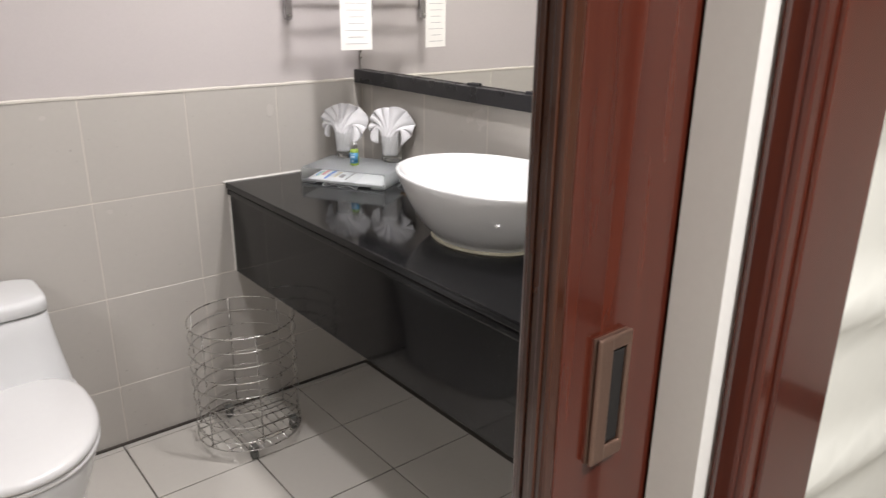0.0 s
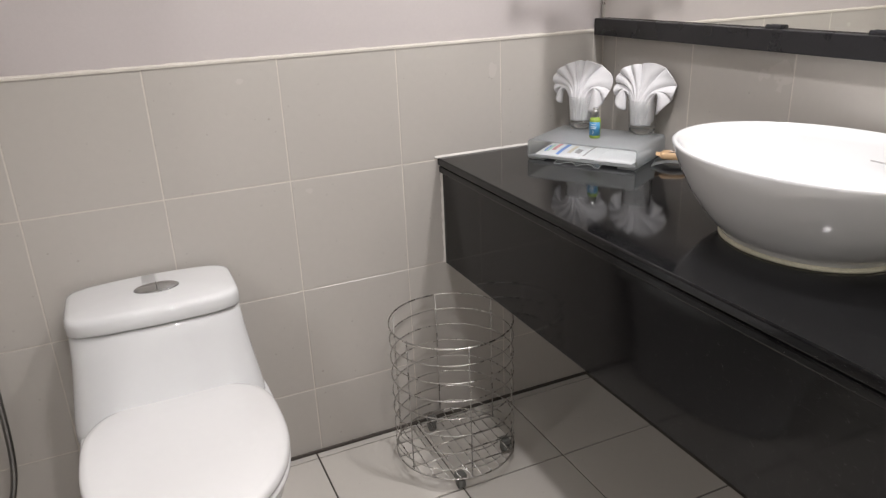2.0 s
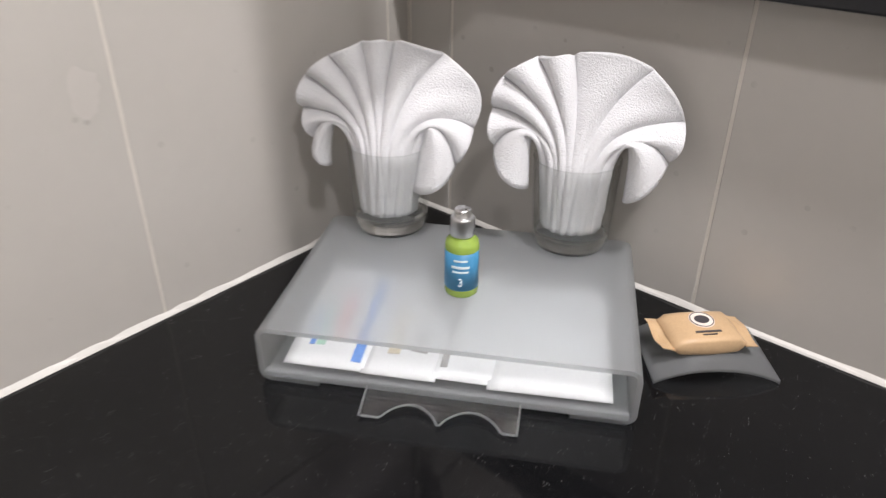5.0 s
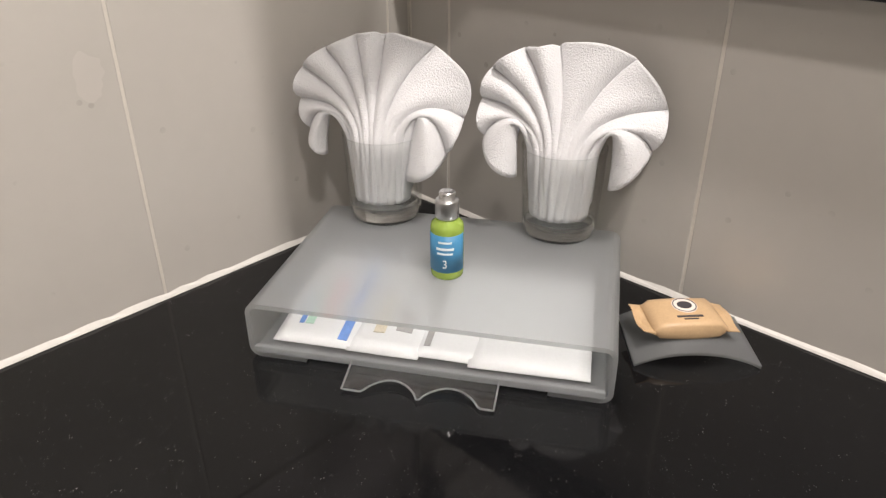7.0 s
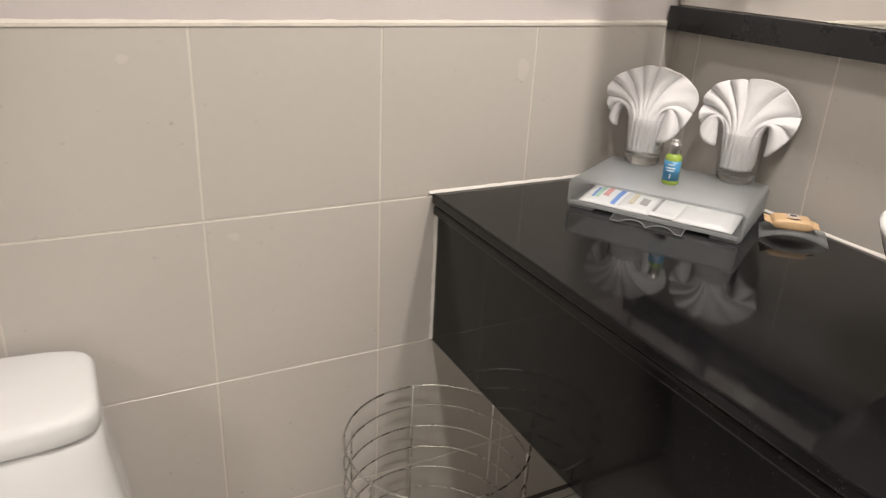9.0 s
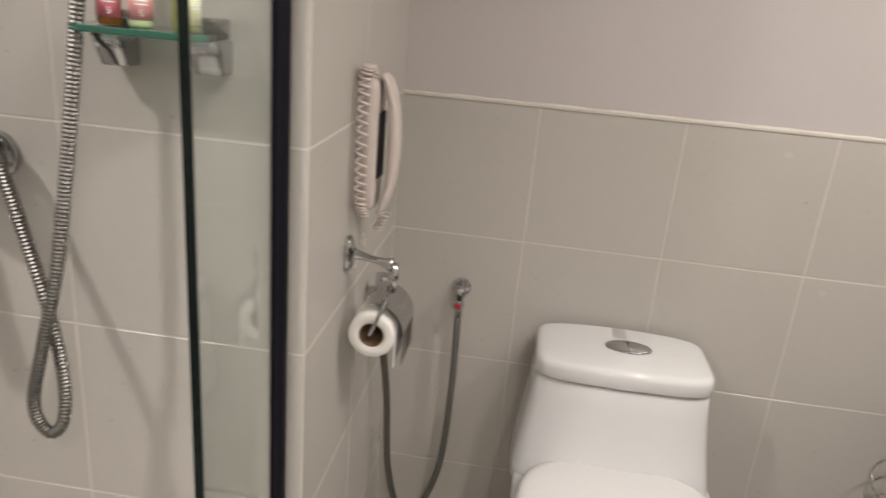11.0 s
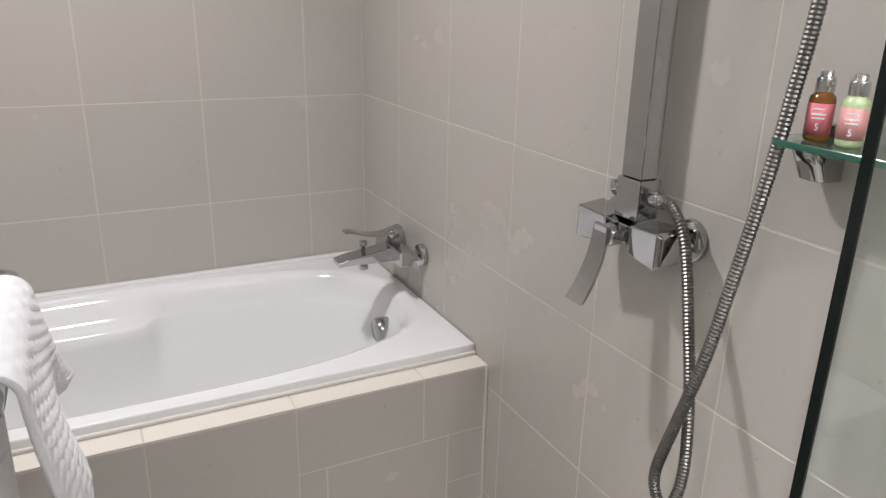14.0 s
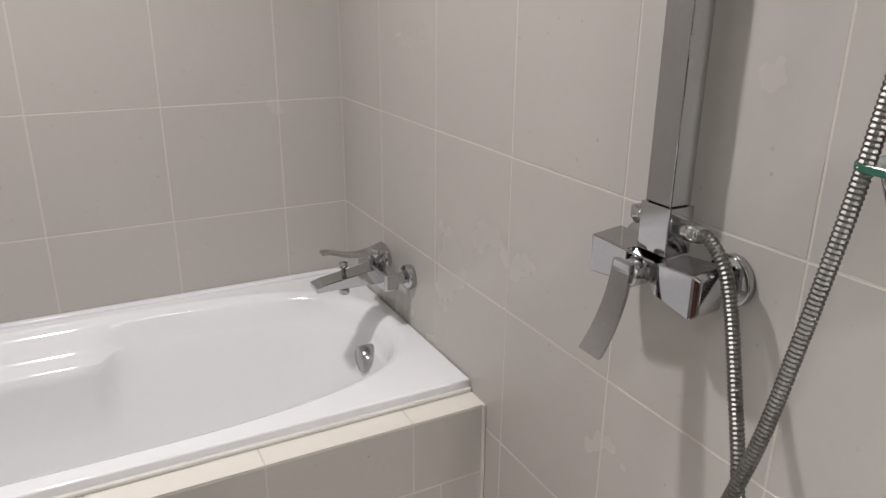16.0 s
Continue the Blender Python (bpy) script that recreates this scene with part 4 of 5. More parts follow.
def tank_ring(hx, front, z, n=56, bow=0.012):
    out = []
    for i in range(n):
        a = 2 * math.pi * i / n
        c, s = math.cos(a), math.sin(a)
        x = hx * math.copysign(abs(c) ** (2 / 7), c)
        yy = math.copysign(abs(s) ** (2 / 7), s)
        y = -0.018 if yy > 0.999 else (front + -0.018) / 2 + (-0.018 - front) / 2 * yy
        if yy < 0:
            y -= bow * (1 - (x / hx) ** 2) * -yy
        out.append((x, y, z))
    return out


rows = [tank_ring(hx, f, z) for hx, f, z in ((0.216, -0.262, 0.372), (0.215, -0.255, 0.395), (0.211, -0.244, 0.425), (0.206, -0.234, 0.455), (0.199, -0.224, 0.50), (0.1925, -0.212, 0.55), (0.1885, -0.206, 0.590), (0.185, -0.203, 0.5955), (0.179, -0.198, 0.597))]
rows = [[(x * 0.965 - 0.008, y, z) for x, y, z in ring] for ring in rows]
part("tank", loft(rows), CERAMIC, toilet, "", True)
rows = [tank_ring(hx, f, z) for hx, f, z in ((0.179, -0.198, 0.6000), (0.1890, -0.2090, 0.6022), (0.1910, -0.2110, 0.605), (0.1905, -0.2105, 0.627), (0.1890, -0.2085, 0.6345), (0.1845, -0.2030, 0.6390), (0.176, -0.194, 0.6412), (0.150, -0.165, 0.6435), (0.08, -0.12, 0.6455), (0.02, -0.09, 0.646))]
rows = [[(x * 0.965 - 0.008, y, z) for x, y, z in ring] for ring in rows]
tl = part("tank_lid", loft(rows), CERAMIC, toilet, "", True)
btn = part("flush_button", lathe([(0.047, 0.6445), (0.047, 0.648), (0.044, 0.650), (0.002, 0.6510)], 0.004, -0.112, 0, 32, sx=1.05, sy=0.60), CHROME, toilet, "oval chrome dual flush button", True)
part("button_split", box(0.0032, 0.0048, -0.138, -0.086, 0.6500, 0.6516), DARK, btn)
rows = [egg(w, f, b, z, pb=2.7) for w, f, b, z in ((0.190, -0.690, -0.262, 0.3885), (0.196, -0.695, -0.258, 0.391), (0.197, -0.697, -0.256, 0.398), (0.193, -0.693, -0.259, 0.403))]
part("seat", loft(rows), SEAT, toilet, "", True)
# added dark ring colours in the shade between seat and lid
part("seat_gap", loft([egg(0.186, -0.684, -0.265, z, pb=2.7) for z in (0.402, 0.409)]), DARK, toilet)
rows = [egg(w, f, b, z, pb=3.4) for w, f, b, z in ((0.191, -0.693, -0.232, 0.4065), (0.198, -0.700, -0.226, 0.409), (0.200, -0.702, -0.224, 0.416), (0.199, -0.700, -0.225, 0.424), (0.194, -0.694, -0.230, 0.430), (0.182, -0.680, -0.242, 0.4335), (0.12, -0.60, -0.32, 0.437), (0.04, -0.50, -0.40, 0.4385))]
part("seat_lid", loft(rows), SEAT, toilet, "", True)

# ---- bidet hose ----
hose = thing("bidet_hose", "chrome angle valve with a flexible steel hose", "hose", (0, 0, 0))
vx, vz = -1.676, 0.692
part("rosette", disc_on("y", (vx, -0.0005, vz), 0.021, -0.009), CHROME, hose, "", True)
part("valve", rod((vx, -0.008, vz), (vx, -0.050, vz), 0.0115, 16), CHROME, hose, "", True)
part("knob", disc_on("y", (vx, -0.048, vz - 0.024), 0.0125, -0.018), CHROME, hose, "", True)
part("red_dot", disc_on("y", (vx, -0.0662, vz - 0.024), 0.008, -0.002), RED, hose, "red marker cap")
part("outlet", rod((vx, -0.040, vz - 0.01), (vx, -0.040, vz - 0.060), 0.009, 14), CHROME, hose, "", True)
path = [(vx, -0.040, vz - 0.055), (vx + 0.002, -0.042, 0.45), (vx - 0.008, -0.05, 0.24), (vx - 0.045, -0.07, 0.125), (vx - 0.092, -0.10, 0.125), (vx - 0.122, -0.13, 0.26), (vx - 0.130, -0.17, 0.48), (vx - 0.138, -0.24, 0.68)]
part("hose_pipe", ribbed(path, 0.0074, 0.0048), FLEX, hose, "ribbed steel hose")
spray = part("sprayer", tube([(vx - 0.138, -0.24, 0.66), (vx - 0.139, -0.25, 0.72), (vx - 0.139, -0.26, 0.77), (vx - 0.135, -0.262, 0.80)], lambda i: (0.009, 0.011, 0.012, 0.015)[i], 14), CHROME, hose, "", True)
part("wall_clip", box(PH + 0.0005, PH + 0.034, -0.275, -0.235, 0.735, 0.765, 0.004), CHROME, hose)

# ---- telephone ----
phone = thing("wall_telephone", "beige wall telephone with a coiled cord", "telephone", (PH, -0.365, 1.078))
rows = []
for x, hy, hz in ((0.0005, 0.036, 0.112), (0.022, 0.036, 0.112), (0.030, 0.034, 0.109), (0.034, 0.029, 0.103)):
    rows.append([(x, p[0], p[1]) for p in rounded(0, 0, hy, hz, 0, 6, 40)])
part("base", loft(rows), PHONE, phone, "", True)
# solid near-black block painted as the shade behind the handset
part("cradle_gap", box(0.034, 0.039, -0.020, 0.020, -0.055, 0.055, 0.001), DARK, phone, "dark block coloured as shade behind the handset")
rows = []
for s in range(25):
    t = s / 24 * 2 - 1
    z = 0.118 * t
    out = 0.0695 - 0.020 * t * t - 0.004 * t ** 6
    inn = 0.050 - (0.014 * max(0.0, (abs(t) - 0.62) / 0.38) ** 0.6)
    hy = 0.0225 + 0.003 * abs(t) ** 3
    if abs(t) > 0.97:
        hy, out = hy * 0.8, out - 0.005
    ring = []
    for k in range(20):
        a = 2 * math.pi * k / 20
        c, q = math.cos(a), math.sin(a)
        ring.append(((inn + out) / 2 + (out - inn) / 2 * math.copysign(abs(c) ** 0.6, c), hy * math.copysign(abs(q) ** 0.6, q), z))
    rows.append(ring)
part("handset", loft(rows), PHONE, phone, "curved beige handset", True)
path = []
turns = 28
lead = spline([(0.020, -0.012, 0.116), (0.020, -0.040, 0.132), (0.018, -0.060, 0.118), (0.018, -0.066, 0.06), (0.018, -0.064, -0.02), (0.018, -0.058, -0.085), (0.022, -0.048, -0.112)], 40)
m = len(lead)
for i in range(m * 5):
    f = i / (m * 5 - 1) * (m - 1)
    p = lead[int(f)].lerp(lead[min(int(f) + 1, m - 1)], f - int(f))
    a = 2 * math.pi * turns * i / (m * 5)
    path.append(p + Vector((math.cos(a), math.sin(a) * 0.9, 0)) * 0.0078)
part("cord", tube(path, 0.0024, 6), PHONE, phone, "coiled beige cord", True)
path = []
for i in range(110):
    t = i / 109
    a = 2 * math.pi * 5 * t
    path.append(Vector((0.052 - 0.018 * t, -0.002 + 0.012 * t, -0.118 - 0.036 * t)) + Vector((math.cos(a), math.sin(a), 0)) * 0.0064)
part("cord", tube(path, 0.0019, 5), PHONE, phone, "coiled beige cord", True)

# ---- paper roll ----
holder = thing("paper_holder", "chrome toilet roll holder with a hinged cover", "holder", (PH, -0.425, 0.778))
part("wall_plate", loft([[(x, a, 0.122 + b) for a, b, _ in rounded(0, 0, hy, hz, 0, 2.6, 32)] for x, hy, hz in ((0.0005, 0.019, 0.031), (0.006, 0.019, 0.031), (0.011, 0.014, 0.024), (0.014, 0.010, 0.014))]), CHROME, holder, "", True)
part("arm", tube([(0.012 + 0.068 * i / 12, 0.0, 0.122 - 0.012 * i / 12) for i in range(13)], lambda i: 0.0062 + 0.0065 * abs((i - 5.5) / 6.5) ** 2.2, 14), CHROME, holder, "", True)
part("post", tube([(0.082, 0.0, 0.112), (0.084, 0.0, 0.085), (0.080, 0.0, 0.062)], 0.0085, 12), CHROME, holder, "", True)
bm = tube(spline([(0.080, -0.004, 0.066), (0.079, -0.035, 0.055), (0.066, -0.056, 0.02), (0.058, -0.052, 0.0), (0.058, -0.010, 0.0), (0.058, 0.045, 0.0)], 6), 0.0030, 8)
part("wire", bm, CHROME, holder, "", True)
rows = []
for k in range(15):
    a = radians(100 - 105 * k / 14)
    rows.append([(0.060 + r * math.cos(a), y, r * math.sin(a)) for r, y in ((0.0525, -0.040), (0.0535, -0.040), (0.0535, 0.062), (0.0525, 0.062))])
rows.append([(rows[-1][0][0] + dx, y, -0.055) for dx, y in ((0, -0.040), (0.001, -0.040), (0.001, 0.062), (0, 0.062))])
part("cover", loft(rows), CHROME, holder, "polished steel cover")
roll = thing("toilet_roll", "white toilet paper roll on its holder", "toilet roll", (PH + 0.060, -0.425, 0.775))
rows = []
for r, y in ((0.0215, 0.052), (0.0215, -0.046), (0.023, -0.048), (0.038, -0.048), (0.0400, -0.046), (0.0400, 0.052), (0.038, 0.054), (0.023, 0.054), (0.0215, 0.052)):
    rows.append([(r * math.cos(2 * math.pi * i / 40), y, r * math.sin(2 * math.pi * i / 40)) for i in range(40)])
part("paper", loft(rows, False, False), PAPER, roll, "", True)
part("core", loft([[(r * math.cos(2 * math.pi * i / 32), y, r * math.sin(2 * math.pi * i / 32)) for i in range(32)] for r, y in ((0.0213, 0.051), (0.0213, -0.0465), (0.0199, -0.0465), (0.0199, 0.051), (0.0213, 0.051))], False, False), TUBE, roll, "brown cardboard core", True)
part("tail", box(0.0395, 0.0405, -0.044, 0.050, -0.058, 0.0, 0.0003, 1), PAPER, roll)

# ---- picture ----
pic = thing("framed_picture", "small framed yellow-green print in a cream frame", "picture", (-1.40, 0.004, 1.42))
for a in ((-0.215, 0.215, 0.0, 0.016), (-0.215, 0.215, 0.304, 0.32)):
    part("frame_bar", box(a[0], a[1], -0.024, -0.0005, a[2], a[3], 0.003), FRAME_PAINT, pic)
for a in ((-0.215, -0.199), (0.199, 0.215)):
    part("frame_bar", box(a[0], a[1], -0.0235, -0.0005, 0.0165, 0.3035, 0.003), FRAME_PAINT, pic)
part("print", box(-0.1988, 0.1988, -0.010, -0.006, 0.0165, 0.3035), ART, pic)

# ---- shower ----
screen = thing("shower_screen", "fixed clear glass shower screen with dark edge", "glass screen", (0, 0, 0))
GX, GY = -1.884, -0.902
pane = part("pane", box(GX - 0.004, GX + 0.004, GY + 0.0012, SH - 0.012, 0.01, 2.05), PANE, screen)
pane.visible_shadow = False
part("free_edge", box(GX - 0.0052, GX + 0.0052, GY - 0.002, GY + 0.001, 0.01, 2.05), GREEN_EDGE, screen, "dark green polished edge")
bm = bmesh.new()
add_box(bm, GX - 0.0135, GX + 0.0135, SH - 0.0175, SH - 0.0005, 0.0, 2.06, 0.002)
part("wall_seal", bm, RUBBER, screen, "black rubber wall seal")

# mixer and column
mixer = thing("shower_mixer", "square chrome shower column with a lever mixer", "shower", (-2.370, SH, 1.065))
for x in (-0.078, 0.078):
    part("rosette", disc_on("y", (x, -0.0005, 0.0), 0.034, -0.012), CHROME, mixer, "", True)
    part("union", disc_on("y", (x, -0.012, 0.0), 0.017, -0.030, 6), CHROME, mixer)
rows = []
for x, hz, y0, y1 in ((-0.099, 0.022, -0.042, -0.080), (-0.092, 0.029, -0.036, -0.087), (-0.030, 0.023, -0.034, -0.082), (-0.012, 0.016, -0.036, -0.072), (0.012, 0.016, -0.036, -0.072), (0.030, 0.023, -0.034, -0.082), (0.092, 0.030, -0.036, -0.087), (0.099, 0.023, -0.042, -0.080)):
    rows.append([(x, y0, -hz), (x, y1, -hz * 1.1), (x, y1, hz * 0.8), (x, y0, hz)])
bm = loft(rows)
bmesh.ops.bevel(bm, geom=list(bm.edges), offset=0.002, segments=2, profile=0.5, affect="EDGES")
part("body", bm, CHROME, mixer)
part("sleeve", box(-0.030, 0.0225, -0.064, -0.022, 0.020, 0.084, 0.002), CHROME, mixer, "square lower sleeve")
part("column", box(-0.026, 0.0185, -0.060, -0.026, 0.0845, 1.10, 0.0015), CHROME, mixer, "tall square column")
part("column_bracket", box(-0.018, 0.010, -0.0262, -0.0005, 0.93, 0.96, 0.002), CHROME, mixer)
div = part("diverter", tube([(-0.029, -0.045, 0.058), (-0.042, -0.045, 0.058), (-0.049, -0.045, 0.058)], lambda i: (0.009, 0.009, 0.014)[i], 14), CHROME, mixer, "", True)
part("diverter_tip", box(-0.060, -0.049, -0.053, -0.037, 0.050, 0.070, 0.003), CHROME, div)
rows = []
for i in range(13):
    t = i / 12
    y = -0.100 - 0.008 * t - 0.034 * t ** 2.2
    z = 0.008 - 0.118 * t
    w = 0.0165 + 0.0045 * t
    rows.append([(-0.013 - w, y - 0.0030, z - 0.001), (-0.013 + w, y - 0.0030, z - 0.001), (-0.013 + w, y + 0.0030, z + 0.001), (-0.013 - w, y + 0.0030, z + 0.001)])
part("lever", loft(rows), CHROME, mixer, "curved flat lever")
part("lever_hub", disc_on("y", (-0.010, -0.068, -0.006), 0.0185, -0.030, 28, 0.005), CHROME, mixer, "round lever hub", True)
part("lever_cap", box(-0.030, 0.004, -0.1035, -0.094, -0.012, 0.0125, 0.003), CHROME, mixer)
part("hose_outlet", tube([(0.020, -0.046, 0.058), (0.046, -0.046, 0.059), (0.060, -0.046, 0.059)], lambda i: (0.012, 0.013, 0.0105)[i], 14), CHROME, mixer, "", True)
shose = thing("shower_hose", "ribbed steel shower hose hanging in a loop", "hose", (0, 0, 0))
path = [(-2.312, -0.691, 1.124), (-2.296, -0.692, 1.122), (-2.266, -0.695, 1.096), (-2.243, -0.700, 1.045), (-2.210, -0.715, 0.965), (-2.177, -0.732, 0.885), (-2.154, -0.746, 0.790), (-2.152, -0.756, 0.730), (-2.166, -0.762, 0.706), (-2.184, -0.764, 0.722), (-2.188, -0.764, 0.760), (-2.169, -0.760, 0.841), (-2.143, -0.752, 0.952), (-2.128, -0.740, 1.068), (-2.113, -0.728, 1.200), (-2.104, -0.720, 1.300), (-2.096, -0.710, 1.430), (-2.090, -0.700, 1.68)]
part("hose_pipe", ribbed(path, 0.0084, 0.0054, 12), FLEX, shose)
part("hose_end", tube([(-2.086, -0.702, 1.665), (-2.085, -0.696, 1.72), (-2.085, -0.690, 1.78)], lambda i: (0.011, 0.012, 0.013)[i], 14), CHROME, shose, "", True)
part("hose_bracket", box(-2.103, -2.067, -0.706, SH - 0.0005, 1.70, 1.735, 0.004), CHROME, shose)

# glass corner shelf with bottles
SZ = 1.258
shelf = thing("glass_shelf", "small green-edged glass shelf on chrome brackets", "shelf", (0, 0, 0))
outline = []
x0, x1, y0, y1 = -2.121, -1.955, SH - 0.006, SH - 0.088
for cx, cy, a0 in ((x0 + 0.02, y1 + 0.02, 180), (x1 - 0.02, y1 + 0.02, 270)):
    for k in range(6):
        a = radians(a0 + 18 * k)
        outline.append((cx + 0.02 * math.cos(a), cy + 0.02 * math.sin(a)))
outline += [(x1, y0), (x0, y0)]
part("plate", loft([[(x, y, z) for x, y in outline] for z in (SZ - 0.008, SZ)]), SHELF_GLASS, shelf)
rim = [(x, y) for x, y in outline[:12]]
rows = []
for i, (x, y) in enumerate(rim):
    rows.append([(x, y, SZ - 0.0079), (x, y, SZ - 0.0001), (x + 0.0006 * (1 if x > -2.02 else -1), y - 0.0006, SZ - 0.001), (x + 0.0006 * (1 if x > -2.02 else -1), y - 0.0006, SZ - 0.007)])
part("edge", loft(rows), SHELF_EDGE, shelf, "polished green edge")
for x in (-2.087, -1.968):
    b = part("bracket", loft([rounded(x, SH - 0.022 - 0.012 * t, 0.019 + 0.003 * t, 0.0205 + 0.011 * t, SZ - 0.050 + 0.0415 * t, 4, 28) for t in (0, 0.05, 0.5, 1.0)]), CHROME, shelf, "tapered chrome bracket", True)
    part("clamp", loft([rounded(x, SH - 0.015, 0.015, 0.0145, SZ + 0.0005 + 0.016 * t, 4, 24) for t in (0, 0.8, 1.0)]), CHROME, b, "", True)
for x, y, body, lab, label, d, face in ((-2.081, -0.697, AMBER, LABEL_PINK, "amber toiletry bottle with dark pink label", "5", 30), (-2.040, -0.697, PALE_GREEN, LABEL_ROSE, "pale green toiletry bottle with pink label", "5", 30),
                                  (-1.986, -0.696, OLIVE, LABEL_CREAM, "olive toiletry bottle with cream label", "", 72)):
    bottle("toiletry_bottle", label + " on the glass shelf", (x, y, SZ + 0.0006), face, body, lab, CAP, d, scale=1.05, slim=0.86, group="bottles on the shelf")

# ---- hinged shower door, standing open, with its towel ----
sdoor = thing("shower_door", "open frameless glass shower door with chrome handle", "shower door", (0, 0, 0))
DY, DX = -1.625, -2.685
pane = part("pane", box(DX + 0.0012, -1.902, DY - 0.004, DY + 0.004, 0.015, 2.05), PANE, sdoor)
pane.visible_shadow = False
part("free_edge", box(DX - 0.003, DX + 0.001, DY - 0.0055, DY + 0.0055, 0.015, 2.05), mat("edge_seal", (0.30, 0.31, 0.30), 0.3, var=0.1), sdoor, "grey edge seal")
for z in (0.25, 1.80):
    part("hinge", box(-1.955, -1.895, DY - 0.014, DY + 0.014, z, z + 0.09, 0.003), CHROME, sdoor)
BZ = 1.05
bar = part("towel_bar", tube(spline([(-2.575, DY + 0.004, BZ), (-2.575, DY + 0.040, BZ), (-2.566, DY + 0.058, BZ), (-2.545, DY + 0.065, BZ), (-2.40, DY + 0.065, BZ), (-2.225, DY + 0.065, BZ), (-2.200, DY + 0.058, BZ), (-2.190, DY + 0.040, BZ), (-2.190, DY + 0.004, BZ)], 7), 0.0105, 16), CHROME, sdoor, "", True)
part("pull", tube(spline([(-2.575, DY - 0.004, BZ), (-2.575, DY - 0.045, BZ), (-2.575, DY - 0.066, BZ + 0.010), (-2.575, DY - 0.074, BZ + 0.034), (-2.575, DY - 0.074, BZ + 0.10), (-2.575, DY - 0.074, BZ + 0.160), (-2.575, DY - 0.066, BZ + 0.185), (-2.575, DY - 0.045, BZ + 0.195), (-2.575, DY - 0.004, BZ + 0.195)], 7), 0.0105, 16), CHROME, sdoor, "", True)
for x, z, s in ((-2.575, BZ, 1), (-2.575, BZ, -1), (-2.575, BZ + 0.195, -1), (-2.575, BZ + 0.195, 1), (-2.190, BZ, 1), (-2.190, BZ, -1)):
    c = part("collar", disc_on("y", (x, DY + s * 0.0042, z), 0.0165, s * 0.009, 24), CHROME, sdoor, "", True)
    part("collar_ring", disc_on("y", (x, DY + s * 0.0136, z), 0.0140, s * 0.007, 24), CHROME, c, "", True)

towel = thing("hand_towel", "white waffle hand towel draped over the bar", "towel", (0, 0, 0))
bm = bmesh.new()
NU, NV = 200, 330
TX0, TX1 = -2.245, -2.525
LA, LB, RB = 0.205, 0.40, 0.024
total = LA + math.pi * RB + LB
rows = []
for j in range(NV + 1):
    s = total * j / NV
    col = []
    for i in range(NU + 1):
        u = i / NU
        x = TX0 + (TX1 - TX0) * u
        if s < LA:                                  # fall on the room side
            d = LA - s
            y, z = RB, -d
            f = d / LA
            y += 0.036 * f * (0.35 + 0.65 * u) + 0.014 * math.sin(3.0 * u + 2.0 * f) * f
            x += 0.035 * f * f * (u - 0.35) * -1.0
            x += 0.030 * f ** 3 * math.exp(-(u / 0.30) ** 2) * -1.0
            y += 0.016 * f * f * math.sin(2 * math.pi * u * 1.1)
            z += f * f * (0.045 * math.sin(math.pi * min(1.0, u * 1.1)) ** 0.8 + 0.075 * u) - 0.012 * f ** 3 * math.exp(-(u / 0.10) ** 2)
        elif s < LA + math.pi * RB:
            a = (s - LA) / RB
            y, z = RB * math.cos(a), RB * math.sin(a)
        else:
            d = s - LA - math.pi * RB
            y, z = -RB, -d
            f = d / LB
            y += 0.014 * math.sin(5 * u + 1.0) * f + 0.012 * f
            x += 0.11 * f * max(0.0, 0.8 - u)
            y -= 0.012 * f
        # cushion pattern of the weave
        w = 0.00042 * (1 + math.cos(math.pi * (13 * u + s / 0.0090))) * (1 + math.cos(math.pi * (13 * u - s / 0.0090)))
        w *= min(1.0, 14 * u, 14 * (1 - u))
        na = min(math.pi, max(0.0, (s - LA) / RB))
        y += w * math.cos(na)
        z += w * math.sin(na)
        col.append(bm.verts.new((x, DY + 0.058 + y, BZ - 0.014 + z)))
    rows.append(col)
for a, b in zip(rows, rows[1:]):
    for i in range(NU):
        bm.faces.new((a[i], a[i + 1], b[i + 1], b[i]))
cloth = part("cloth", bm, WAFFLE, towel, "", True)
mod = cloth.modifiers.new("thick", "SOLIDIFY")
mod.thickness, mod.offset = 0.008, 1.0

# ---- bathtub ----
tub = thing("bathtub", "white built-in acrylic bathtub with tiled apron", "bathtub", (0, 0, 0))
RX0, RX1, RY0, RY1, RZ = TB + 0.002, -2.932, BACK + 0.002, SH - 0.002, 0.602
cx, cy = (RX0 + RX1) / 2 + 0.005, (RY0 + RY1) / 2 + 0.014
n = 240


def tub_ring(hx, hy, z, power, arm=0.0, yoff=0.0, xoff=0.0):
    out = []
    for i in range(n):
        a = 2 * math.pi * i / n
        c, s = math.cos(a), math.sin(a)
        x = cx + xoff + hx * math.copysign(abs(c) ** (2 / power), c)
        y = cy + yoff + hy * math.copysign(abs(s) ** (2 / power), s)
        if arm and x < cx:
            f = min(1.0, max(0.0, (-1.32 - y) / 0.035)) * min(1.0, max(0.0, (y + 1.98) / 0.08))
            x += arm * f * f * (3 - 2 * f)
        out.append((x, y, z))
    return out


def tub_rect(x0, x1, y0, y1, z, r=0.02):
    out = []
    for i in range(n):
        a = 2 * math.pi * i / n
        c, s = math.cos(a), math.sin(a)
        k = 1 / max(abs(c), abs(s))
        out.append(((x0 + x1) / 2 + (x1 - x0) / 2 * c * k, (y0 + y1) / 2 + (y1 - y0) / 2 * s * k, z))
    return out


